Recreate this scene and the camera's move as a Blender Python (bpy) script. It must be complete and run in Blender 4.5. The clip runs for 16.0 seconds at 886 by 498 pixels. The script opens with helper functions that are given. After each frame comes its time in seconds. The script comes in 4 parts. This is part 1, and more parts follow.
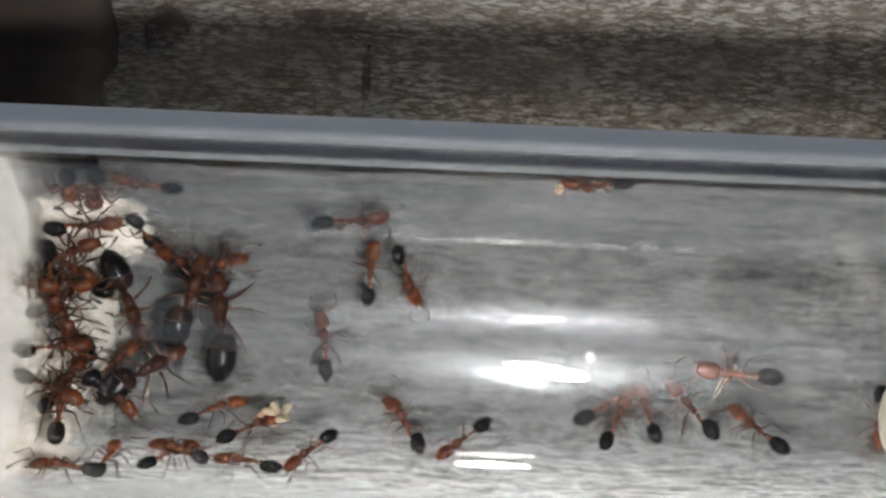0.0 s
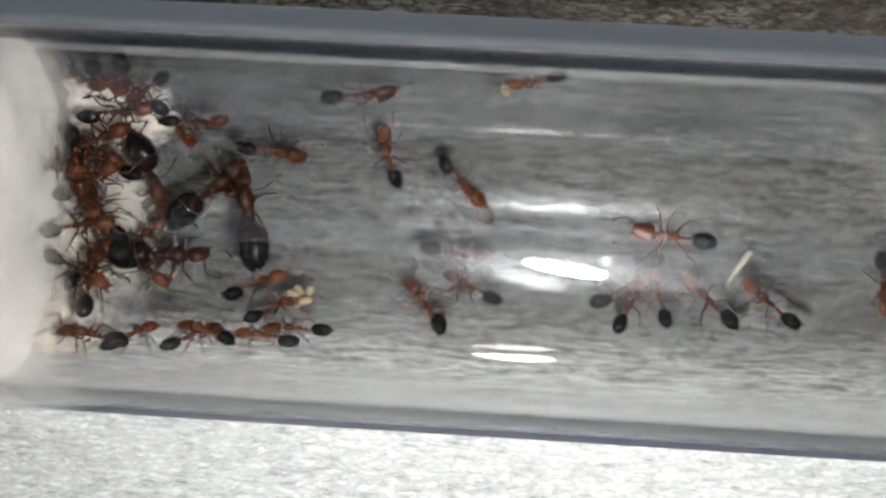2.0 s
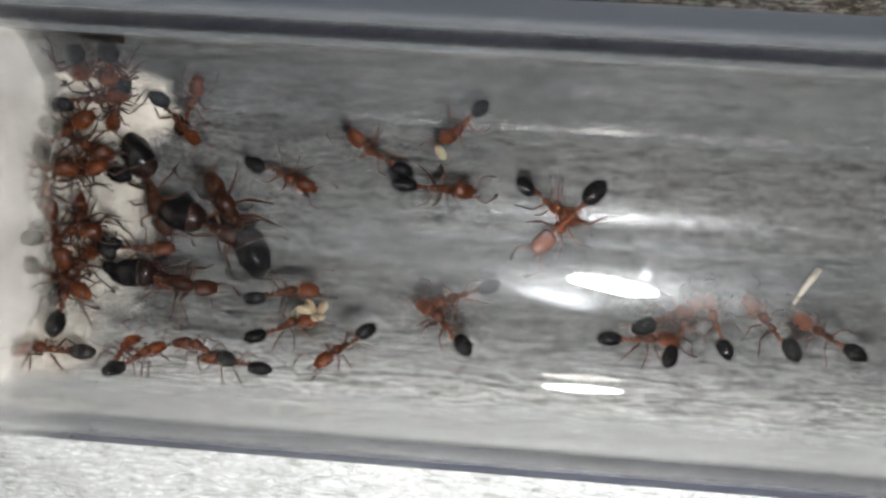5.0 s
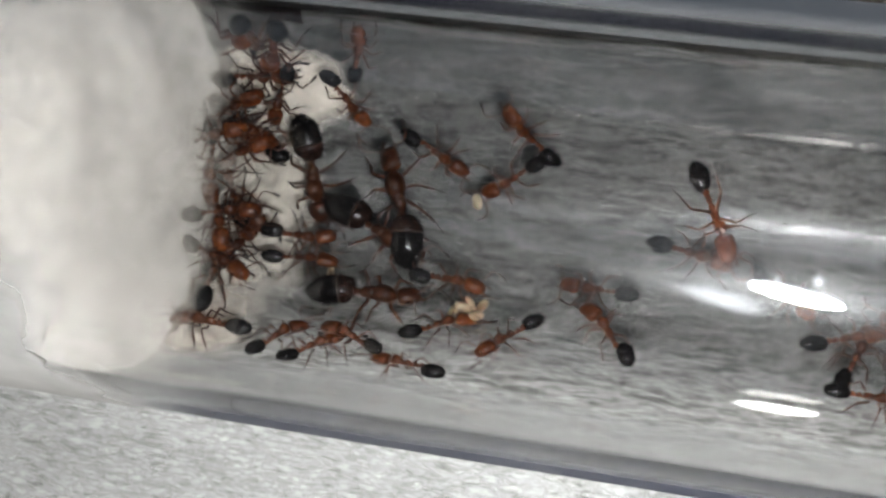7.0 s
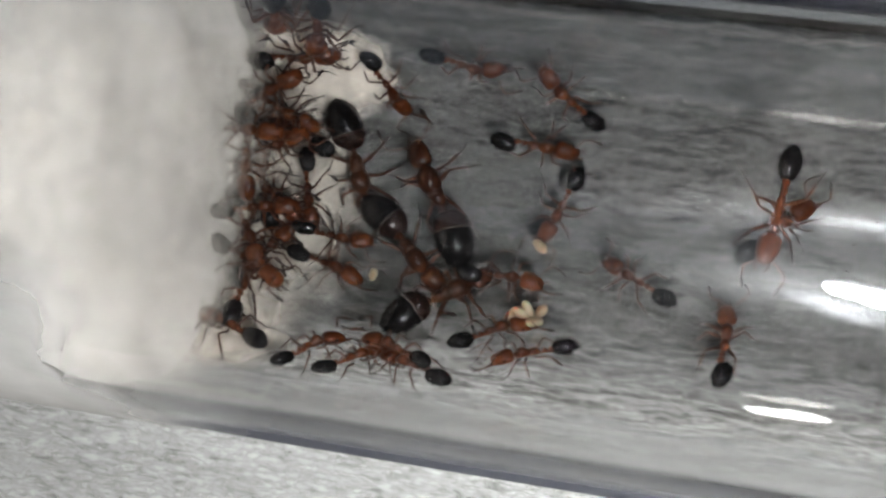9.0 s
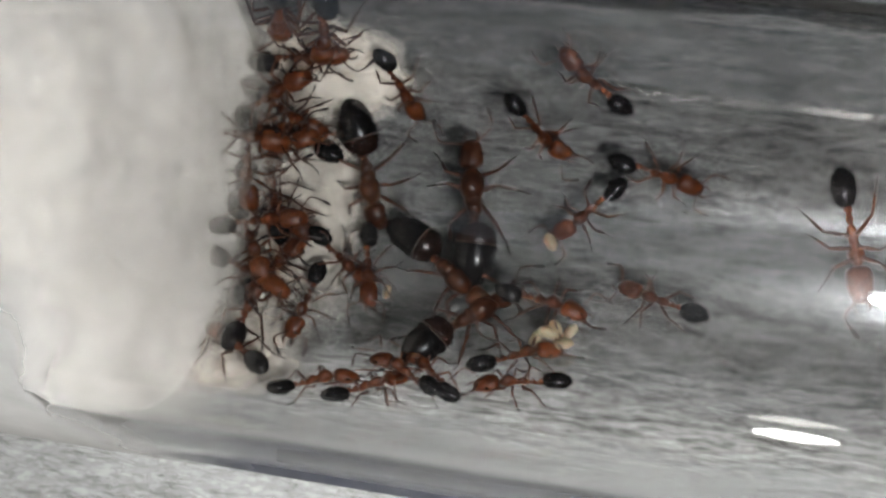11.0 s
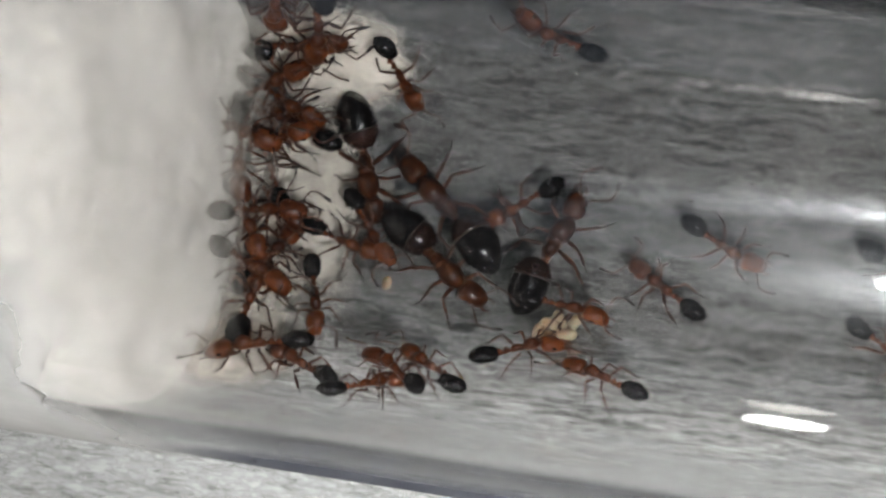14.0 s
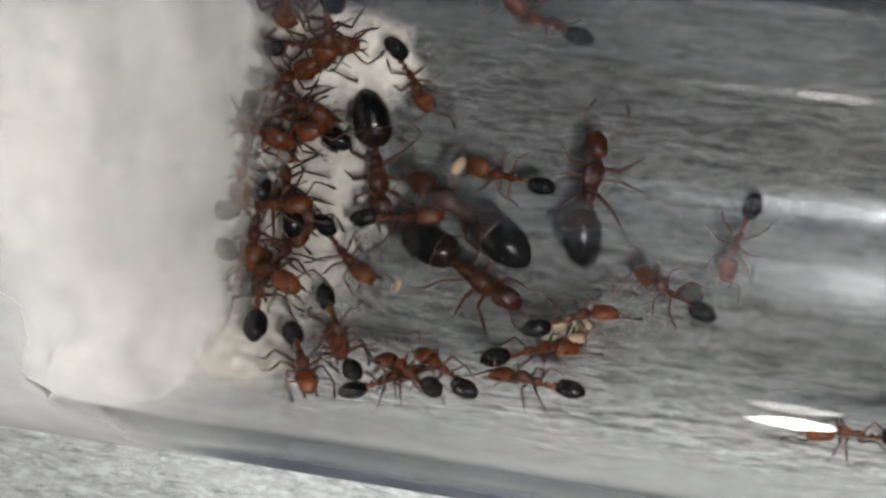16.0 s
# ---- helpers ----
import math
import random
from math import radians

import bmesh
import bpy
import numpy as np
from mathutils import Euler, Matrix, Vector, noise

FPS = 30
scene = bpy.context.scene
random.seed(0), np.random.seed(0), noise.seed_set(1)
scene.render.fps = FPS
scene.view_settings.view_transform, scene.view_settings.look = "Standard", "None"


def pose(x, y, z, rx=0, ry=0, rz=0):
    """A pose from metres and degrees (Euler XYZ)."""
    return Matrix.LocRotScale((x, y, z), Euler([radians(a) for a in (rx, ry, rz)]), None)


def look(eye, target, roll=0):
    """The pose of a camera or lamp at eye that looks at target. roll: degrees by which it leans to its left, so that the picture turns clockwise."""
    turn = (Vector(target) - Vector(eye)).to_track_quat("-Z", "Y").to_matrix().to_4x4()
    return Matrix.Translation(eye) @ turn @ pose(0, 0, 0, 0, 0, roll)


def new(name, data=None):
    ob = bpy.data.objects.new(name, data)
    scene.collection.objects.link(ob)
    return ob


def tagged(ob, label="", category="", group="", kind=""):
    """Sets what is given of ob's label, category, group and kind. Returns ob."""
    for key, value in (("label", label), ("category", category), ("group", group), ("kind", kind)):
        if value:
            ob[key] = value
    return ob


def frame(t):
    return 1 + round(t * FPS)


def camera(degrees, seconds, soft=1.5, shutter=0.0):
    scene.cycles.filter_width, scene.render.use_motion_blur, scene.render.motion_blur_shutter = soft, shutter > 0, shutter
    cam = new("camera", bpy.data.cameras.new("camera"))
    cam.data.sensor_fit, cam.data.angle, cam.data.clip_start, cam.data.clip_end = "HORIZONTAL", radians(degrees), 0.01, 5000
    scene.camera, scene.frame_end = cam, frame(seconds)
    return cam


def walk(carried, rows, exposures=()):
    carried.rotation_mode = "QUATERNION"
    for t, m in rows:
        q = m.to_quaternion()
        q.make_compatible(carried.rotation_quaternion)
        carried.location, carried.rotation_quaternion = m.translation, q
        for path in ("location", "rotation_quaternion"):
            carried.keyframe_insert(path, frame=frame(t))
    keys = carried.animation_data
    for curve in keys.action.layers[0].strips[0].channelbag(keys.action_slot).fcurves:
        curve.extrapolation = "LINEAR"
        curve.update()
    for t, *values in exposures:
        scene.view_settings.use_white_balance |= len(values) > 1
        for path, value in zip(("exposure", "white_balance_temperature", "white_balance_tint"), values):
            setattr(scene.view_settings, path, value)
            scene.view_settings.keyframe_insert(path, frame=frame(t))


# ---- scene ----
MM = 0.001
SIDE = 8.0        # outer radius of the tube, mm
BORE = 7.1        # inner radius, mm

# ---- camera ----
cam = camera(30, 16.0, soft=2.5)
walk(cam, [
    (0, pose(0.01915, -0.00080, 0.07037, 3.80, 2.10, 2.73)),
    (0.5, pose(0.01746, -0.00005, 0.06905, 2.39, 2.06, 2.96)),
    (1, pose(0.01694, -0.00016, 0.07012, 1.19, 1.73, 2.75)),
    (1.5, pose(0.01722, 0.00106, 0.07022, -0.16, 2.01, 3.12)),
    (2, pose(0.01927, 0.00214, 0.07152, -2.61, 3.00, 3.12)),
    (2.5, pose(0.02090, 0.00198, 0.07226, -1.71, 2.73, 2.43)),
    (3, pose(0.02058, 0.00267, 0.07439, -0.72, 3.04, 2.13)),
    (3.5, pose(0.01852, 0.00357, 0.07135, -1.96, 3.11, 2.24)),
    (3.7, pose(0.01811, 0.00269, 0.06894, -1.53, 3.10, 2.23)),
    (5.8, pose(0.02220, 0.00105, 0.06359, -1.72, 9.67, 5.71)),
    (6, pose(0.02200, 0.00078, 0.06350, -1.48, 10.70, 6.24)),
    (6.5, pose(0.02187, 0.00055, 0.06224, -0.47, 11.91, 6.82)),
    (7, pose(0.02196, 0.00000, 0.06119, 0.31, 12.88, 7.58)),
    (7.5, pose(0.02034, 0.00035, 0.05954, -0.10, 12.55, 7.68)),
    (8, pose(0.01958, 0.00030, 0.05789, 0.00, 12.53, 7.62)),
    (8.5, pose(0.01919, 0.00003, 0.05716, 0.04, 12.66, 7.65)),
    (11, pose(0.01708, -0.00060, 0.05207, 0.79, 12.50, 7.41)),
    (11.5, pose(0.01679, -0.00048, 0.05173, 0.75, 12.45, 7.35)),
    (12, pose(0.01675, -0.00081, 0.05148, 0.88, 12.32, 7.31)),
    (12.5, pose(0.01696, -0.00135, 0.05161, 1.38, 12.34, 7.38)),
    (13, pose(0.01678, -0.00119, 0.05162, 1.29, 12.34, 7.36)),
    (13.5, pose(0.01648, -0.00095, 0.05149, 0.85, 12.07, 7.21)),
    (14, pose(0.01650, -0.00099, 0.05138, 0.78, 12.02, 7.21)),
    (14.5, pose(0.01648, -0.00095, 0.05150, 0.81, 12.18, 7.46)),
    (15, pose(0.01641, -0.00102, 0.05128, 0.96, 12.29, 7.64)),
    (15.5, pose(0.01629, -0.00102, 0.05122, 0.96, 12.23, 7.67)),
    (16, pose(0.01626, -0.00149, 0.05099, 1.47, 12.11, 7.66)),
], exposures=[(0.0, 0.54), (0.6, 0.48), (1.2, 0.30), (2.5, 0.18), (3.0, 0.40), (3.7, 0.38), (6.0, 0.08), (8.7, -0.12), (16.0, -0.06)])

# ---- world and lights ----
world = bpy.data.worlds.new("room_light")
scene.world = world
world.use_nodes = True
wn = world.node_tree.nodes
wn["Background"].inputs["Color"].default_value = (0.80, 0.88, 1.0, 1)
wn["Background"].inputs["Strength"].default_value = 0.015


def lamp(name, wide, tall, power, colour, eye, target):
    data = bpy.data.lights.new(name, "AREA")
    data.shape, data.size, data.size_y, data.energy, data.color = "ELLIPSE", wide, tall, power, colour
    ob = new(name, data)
    ob.matrix_world = look(eye, target)
    return ob


lamp("torch", 0.0024, 0.0048, 0.0245, (0.95, 0.98, 1.0), (0.0212, -0.0080, 0.0380), (0.0190, -0.006, 0.002))
# soft bluish fill added overhead, no known source there
lamp("overhead_fill", 0.7, 0.40, 0.20, (0.76, 0.86, 1.0), (0.07, -0.14, 1.2), (0.07, 0.0, 0.0))
# large fill added behind the tube to brighten the edge strips
lamp("edge_fill", 2.4, 1.0, 1.75, (0.72, 0.84, 1.0), (0.25, 1.15, 0.45), (0.01, 0, 0.01))
# unseen fill added to brighten the table at the front left
lamp("table_fill", 0.05, 0.04, 0.92, (1.0, 0.98, 0.95), (-0.34, -0.22, 0.28), (-0.005, -0.012, 0.0))
# small unseen lamp added for short streak highlights low on the glass
lamp("streak_lamp", 0.014, 0.018, 0.05, (1.0, 0.97, 0.92), (0.018, -0.235, 0.100), (0.015, -0.01, 0.0))


# ---- materials ----
def material(name, rough=0.5, metal=0.0, colour=(0.5, 0.5, 0.5)):
    m = bpy.data.materials.new(name)
    m.use_nodes = True
    b = m.node_tree.nodes["Principled BSDF"]
    b.inputs["Base Color"].default_value = (*colour, 1)
    b.inputs["Roughness"].default_value = rough
    b.inputs["Metallic"].default_value = metal
    return m, m.node_tree.nodes, m.node_tree.links, b


def noise_node(n, l, scale, detail=4.0, stretch=(1, 1, 1), rough=0.55):
    tc, mp, tx = n.new("ShaderNodeTexCoord"), n.new("ShaderNodeMapping"), n.new("ShaderNodeTexNoise")
    mp.inputs["Scale"].default_value = stretch
    tx.inputs["Scale"].default_value, tx.inputs["Detail"].default_value = scale, detail
    tx.inputs["Roughness"].default_value = rough
    l.new(tc.outputs["Object"], mp.inputs["Vector"])
    l.new(mp.outputs["Vector"], tx.inputs["Vector"])
    return tx


def ramp(n, l, source, stops):
    r = n.new("ShaderNodeValToRGB")
    while len(r.color_ramp.elements) < len(stops):
        r.color_ramp.elements.new(0.5)
    for e, (p, c) in zip(r.color_ramp.elements, stops):
        e.position, e.color = p, (*c, 1)
    l.new(source, r.inputs["Fac"])
    return r


def bump(n, l, b, source, distance, strength=1.0):
    k = n.new("ShaderNodeBump")
    k.inputs["Distance"].default_value, k.inputs["Strength"].default_value = distance, strength
    l.new(source, k.inputs["Height"])
    l.new(k.outputs["Normal"], b.inputs["Normal"])


def mix(n, l, a, b, fac, mode="MULTIPLY"):
    k = n.new("ShaderNodeMix")
    k.data_type, k.blend_type = "RGBA", mode
    k.inputs["Factor"].default_value = fac
    l.new(a, k.inputs["A"])
    l.new(b, k.inputs["B"])
    return k.outputs["Result"]


def table_material():
    m, n, l, b = material("grey_textured_table", 0.72)
    big = ramp(n, l, noise_node(n, l, 260, 5, (1, 2.6, 1)).outputs["Fac"],
               [(0.30, (0.54, 0.535, 0.52)), (0.52, (0.65, 0.645, 0.63)), (0.72, (0.74, 0.735, 0.72))])
    fine = ramp(n, l, noise_node(n, l, 3600, 5, (1, 1.8, 1), 0.6).outputs["Fac"],
                [(0.32, (0.66, 0.65, 0.64)), (0.47, (0.94, 0.94, 0.93)), (0.7, (1, 1, 1))])
    specks = ramp(n, l, noise_node(n, l, 1500, 3, (1, 1.4, 1), 0.5).outputs["Fac"],
                  [(0.27, (0.35, 0.33, 0.31)), (0.34, (1, 1, 1))])
    dash = ramp(n, l, noise_node(n, l, 1500, 5, (0.72, 3.5, 1), 0.68).outputs["Fac"],
                [(0.36, (0.21, 0.205, 0.195)), (0.49, (0.70, 0.695, 0.685)), (0.60, (1, 1, 1))])
    veins = ramp(n, l, noise_node(n, l, 1250, 2.5, (0.8, 3.2, 1), 0.62).outputs["Fac"],
                 [(0.455, (1, 1, 1)), (0.49, (0.45, 0.44, 0.425)), (0.505, (0.48, 0.47, 0.455)), (0.545, (1, 1, 1))])
    c = mix(n, l, big.outputs["Color"], dash.outputs["Color"], 0.95)
    c = mix(n, l, c, veins.outputs["Color"], 0.45)
    c = mix(n, l, c, fine.outputs["Color"], 1.0)
    c = mix(n, l, c, specks.outputs["Color"], 0.4)
    warp = noise_node(n, l, 700, 3)
    tc, mp, add, cell = n.new("ShaderNodeTexCoord"), n.new("ShaderNodeMapping"), n.new("ShaderNodeMix"), n.new("ShaderNodeTexVoronoi")
    add.data_type, add.blend_type = "RGBA", "LINEAR_LIGHT"
    add.inputs["Factor"].default_value = 0.0006
    mp.inputs["Scale"].default_value = (1, 2.9, 1)
    cell.feature = "DISTANCE_TO_EDGE"
    cell.inputs["Scale"].default_value = 950
    l.new(tc.outputs["Object"], add.inputs["A"])
    l.new(warp.outputs["Color"], add.inputs["B"])
    l.new(add.outputs["Result"], mp.inputs["Vector"])
    l.new(mp.outputs["Vector"], cell.inputs["Vector"])
    # shade of the relief between cells, painted into the colour
    crease_shade = ramp(n, l, cell.outputs["Distance"], [(0.0, (0.42, 0.39, 0.36)), (0.10, (0.88, 0.87, 0.86)), (0.3, (1, 1, 1))])
    l.new(mix(n, l, c, crease_shade.outputs["Color"], 0.34), b.inputs["Base Color"])
    bump(n, l, b, noise_node(n, l, 2600, 6, (1, 2, 1), 0.7).outputs["Fac"], 0.00006, 0.3)
    return m


def glass_material(name, tint, coat=0.15, coat_ior=1.5, worn=0.07):
    m, n, l, b = material(name, 0.0, 0.0, tint)
    b.inputs["Transmission Weight"].default_value = 1.0
    b.inputs["IOR"].default_value = 1.47
    b.inputs["Coat Weight"].default_value = coat
    b.inputs["Coat Roughness"].default_value = worn
    b.inputs["Coat IOR"].default_value = coat_ior
    # fine rings of scratches round the tube draw the highlights out along it
    wave, rings, deep = noise_node(n, l, 620, 3, (0.18, 1, 1)), noise_node(n, l, 900, 3, (16, 0.5, 0.5), 0.6), n.new("ShaderNodeBump")
    both = n.new("ShaderNodeMath")
    both.operation, both.inputs[1].default_value = "MULTIPLY_ADD", 0.04
    l.new(rings.outputs["Fac"], both.inputs[0])
    l.new(wave.outputs["Fac"], both.inputs[2])
    bump(n, l, b, both.outputs["Value"], 0.000011, 0.5)
    deep.inputs["Distance"].default_value, deep.inputs["Strength"].default_value = 0.000009, 1.0
    l.new(rings.outputs["Fac"], deep.inputs["Height"])
    l.new(deep.outputs["Normal"], b.inputs["Coat Normal"])
    return m


def cotton_material():
    m, n, l, b = material("white_cotton", 0.95)
    c = ramp(n, l, noise_node(n, l, 420, 5).outputs["Fac"],
             [(0.28, (0.55, 0.53, 0.505)), (0.5, (0.57, 0.553, 0.53)), (0.7, (0.585, 0.572, 0.552))])
    l.new(c.outputs["Color"], b.inputs["Base Color"])
    b.inputs["Subsurface Weight"].default_value = 0.2
    b.inputs["Specular IOR Level"].default_value = 0.05
    b.inputs["Subsurface Radius"].default_value = (1.0, 0.95, 0.9)
    b.inputs["Subsurface Scale"].default_value = 0.0008
    bump(n, l, b, noise_node(n, l, 1500, 5, (1, 1, 1), 0.6).outputs["Fac"], 0.00002, 0.5)
    return m


def chitin(name, dark, light, rough, bumpy=0.00002, gloss=0.4, coat=0.06):
    m, n, l, b = material(name, rough)
    b.inputs["Specular IOR Level"].default_value = gloss
    info = n.new("ShaderNodeObjectInfo")
    c = ramp(n, l, noise_node(n, l, 2600, 5, (1, 1, 1), 0.65).outputs["Fac"], [(0.3, dark), (0.7, light)])
    tint = ramp(n, l, info.outputs["Random"], [(0.0, (0.60, 0.54, 0.52)), (1.0, (1.0, 1.0, 1.0))])
    l.new(mix(n, l, c.outputs["Color"], tint.outputs["Color"], 1.0), b.inputs["Base Color"])
    b.inputs["Coat Weight"].default_value = coat
    b.inputs["Coat Roughness"].default_value = 0.06
    bump(n, l, b, noise_node(n, l, 7000, 3).outputs["Fac"], bumpy, 0.5)
    return m


def covered(n, l, b, source, gain, shift):
    """Opacity of a film: how thickly it covers its ground, broken up by a texture."""
    a, k, m = n.new("ShaderNodeAttribute"), n.new("ShaderNodeMath"), n.new("ShaderNodeMath")
    a.attribute_name = "cover"
    k.operation, k.inputs[1].default_value, k.inputs[2].default_value = "MULTIPLY_ADD", gain, shift
    l.new(source, k.inputs[0])
    m.operation, m.use_clamp = "MULTIPLY", True
    l.new(a.outputs["Fac"], m.inputs[0])
    l.new(k.outputs["Value"], m.inputs[1])
    l.new(m.outputs["Value"], b.inputs["Alpha"])


# colours for bands that paint light and dark onto the glass edges
EDGE_SHADE, kn, kl, kb = material("painted_dark_line", 0.6, 0.0, (0.045, 0.049, 0.072))
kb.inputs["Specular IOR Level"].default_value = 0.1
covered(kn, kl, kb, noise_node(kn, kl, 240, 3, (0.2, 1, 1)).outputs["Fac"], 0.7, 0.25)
EDGE_HAZE, hn, hl, hb = material("painted_blue_haze", 0.8, 0.0, (0.95, 0.97, 1.0))
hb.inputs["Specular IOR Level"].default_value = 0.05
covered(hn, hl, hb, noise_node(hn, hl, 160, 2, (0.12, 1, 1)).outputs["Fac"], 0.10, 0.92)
EDGE_GLINT, an, al, ab = material("painted_pale_line", 0.4, 0.0, (0.80, 0.82, 0.84))
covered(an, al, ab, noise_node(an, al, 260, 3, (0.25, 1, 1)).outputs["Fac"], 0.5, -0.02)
TABLE = table_material()
# grey in these walls paints the dimness inside the tube
GLASS = glass_material("graded_tint_glass", (0.86, 0.86, 0.865))
SHADE_UPPER = glass_material("shade_tint_glass", (0.55, 0.55, 0.55), 0.075, 1.5, 0.26)
SHADE_FLOOR = glass_material("floor_shade_glass", (0.36, 0.36, 0.36), 0.9, 1.8)


def shaded_wall(m, stops):
    """Shade inside the tube put into the glass colour: stops of grey from the floor (0) round the front to the top
    (0.94), clearest in front.
    """
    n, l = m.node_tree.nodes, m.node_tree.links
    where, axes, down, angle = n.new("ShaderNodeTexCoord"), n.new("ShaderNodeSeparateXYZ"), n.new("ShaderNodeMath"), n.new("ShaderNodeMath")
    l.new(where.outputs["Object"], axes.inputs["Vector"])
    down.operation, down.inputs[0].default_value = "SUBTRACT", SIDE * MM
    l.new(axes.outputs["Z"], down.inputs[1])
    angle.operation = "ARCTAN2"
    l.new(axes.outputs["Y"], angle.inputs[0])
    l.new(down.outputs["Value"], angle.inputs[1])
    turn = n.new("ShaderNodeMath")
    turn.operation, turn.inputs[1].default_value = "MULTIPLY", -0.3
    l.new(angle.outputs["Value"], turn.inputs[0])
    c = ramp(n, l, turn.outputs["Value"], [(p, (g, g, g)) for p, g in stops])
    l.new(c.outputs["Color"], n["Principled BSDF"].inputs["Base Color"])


for m in (GLASS, SHADE_FLOOR):
    shaded_wall(m, [(0.15, 0.36), (0.25, 0.62), (0.33, 0.87), (0.60, 0.87), (0.85, 0.55)])
shaded_wall(SHADE_UPPER, [(0.10, 0.55), (0.12, 0.87), (0.60, 0.87), (0.85, 0.55)])
COTTON = cotton_material()
FLUFF, fn, fl, fb = material("loose_cotton_fluff", 0.95, 0.0, (0.88, 0.81, 0.72))
fl.new(ramp(fn, fl, noise_node(fn, fl, 1400, 5, (1, 1, 1), 0.6).outputs["Fac"],
            [(0.30, (0.03, 0.03, 0.03)), (0.75, (0.24, 0.24, 0.24))]).outputs["Color"], fb.inputs["Alpha"])
COTTON_THIN, cn, cl, cb = material("thin_cotton_film", 0.95, 0.0, (0.74, 0.67, 0.585))
covered(cn, cl, cb, noise_node(cn, cl, 900, 6, (1, 1, 1), 0.7).outputs["Fac"], 1.6, 0.1)
# cotton colour for the added film that covers a dark wedge
COTTON_COVER, vn, vl, vb = material("cotton_coloured_cover", 0.95, 0.0, (0.54, 0.525, 0.50))
vb.inputs["Specular IOR Level"].default_value = 0.05
covered(vn, vl, vb, noise_node(vn, vl, 700, 5, (0.4, 1, 1), 0.7).outputs["Fac"], 0.5, 0.75)
fb.inputs["Specular IOR Level"].default_value = 0.05
cb.inputs["Specular IOR Level"].default_value = 0.05
RED = chitin("rust_red_chitin", (0.024, 0.0060, 0.0015), (0.122, 0.0285, 0.0050), 0.36, 0.00005, 0.24, 0.04)
BROWN = chitin("dark_brown_chitin", (0.011, 0.004, 0.0015), (0.066, 0.018, 0.005), 0.30, 0.00003, 0.24)
BLACK = chitin("black_chitin", (0.0025, 0.002, 0.002), (0.006, 0.005, 0.0045), 0.22, 0.000003, 0.25, 0.5)
LEG = chitin("amber_leg_chitin", (0.018, 0.006, 0.0025), (0.075, 0.020, 0.005), 0.35)
PLATE = chitin("brown_black_chitin", (0.010, 0.0045, 0.003), (0.030, 0.013, 0.008), 0.25, 0.000006, 0.25, 0.12)
RIM = chitin("tan_plate_rim", (0.016, 0.008, 0.005), (0.034, 0.019, 0.012), 0.4)
DARK_TIP = chitin("dark_antenna_club", (0.008, 0.005, 0.004), (0.025, 0.011, 0.008), 0.4)
PALE = material("cream_brood", 0.45, 0.0, (0.30, 0.225, 0.14))
PALE[3].inputs["Subsurface Weight"].default_value = 0.3
PALE[3].inputs["Subsurface Scale"].default_value = 0.0004
PALE = PALE[0]
WOOD, wn2, wl2, wb2 = material("dark_brown_wood", 0.9)
wl2.new(ramp(wn2, wl2, noise_node(wn2, wl2, 300, 5, (1, 6, 6)).outputs["Fac"],
             [(0.3, (0.006, 0.003, 0.0015)), (0.7, (0.020, 0.010, 0.005))]).outputs["Color"], wb2.inputs["Base Color"])
bump(wn2, wl2, wb2, noise_node(wn2, wl2, 900, 4, (1, 6, 6)).outputs["Fac"], 0.0001, 0.5)
WHITISH_FILM, rn, rl, rb = material("whitish_film", 0.7, 0.0, (0.85, 0.87, 0.90))
covered(rn, rl, rb, noise_node(rn, rl, 900, 4, (0.5, 1, 1)).outputs["Fac"], 0.9, -0.12)


# ---- mesh helpers ----
def mesh_object(name, bm, mat, parent=None, label="", smooth=True):
    bmesh.ops.recalc_face_normals(bm, faces=bm.faces)
    me = bpy.data.meshes.new(name)
    bm.to_mesh(me)
    bm.free()
    me.materials.append(mat)
    if smooth:
        me.polygons.foreach_set("use_smooth", [True] * len(me.polygons))
    ob = new(name, me)
    ob.parent = parent
    return tagged(ob, label)


def part(name, bm, mat, parent, label=""):
    return mesh_object(name, bm, mat, parent, label)


def rings_to_mesh(bm, rings, caps=True):
    """Skins a row of equal rings of points."""
    rows = [[bm.verts.new(p) for p in r] for r in rings]
    k = len(rows[0])
    for a, b in zip(rows, rows[1:]):
        for i in range(k):
            bm.faces.new((a[i], a[(i + 1) % k], b[(i + 1) % k], b[i]))
    if caps:
        bm.faces.new(rows[0][::-1])
        bm.faces.new(rows[-1])


def loft(bm, sections, k=14):
    """Body along x: sections of (x, z, half width, half height), in mm."""
    rings = []
    for x, z, w, h in sections:
        rings.append([Vector((x, w * math.cos(6.28319 * i / k), z + h * math.sin(6.28319 * i / k))) * MM for i in range(k)])
    rings_to_mesh(bm, rings)


def limb(bm, points, radii, k=6):
    """A jointed limb through points, in mm, with a radius at each."""
    pts = [Vector(p) for p in points]
    rings = []
    for i, p in enumerate(pts):
        d = (pts[min(i + 1, len(pts) - 1)] - pts[max(i - 1, 0)]).normalized()
        u = d.cross(Vector((0.13, 0.21, 0.97))).normalized()
        v = d.cross(u)
        rings.append([(p + radii[i] * (u * math.cos(6.28319 * j / k) + v * math.sin(6.28319 * j / k))) * MM for j in range(k)])
    rings_to_mesh(bm, rings)


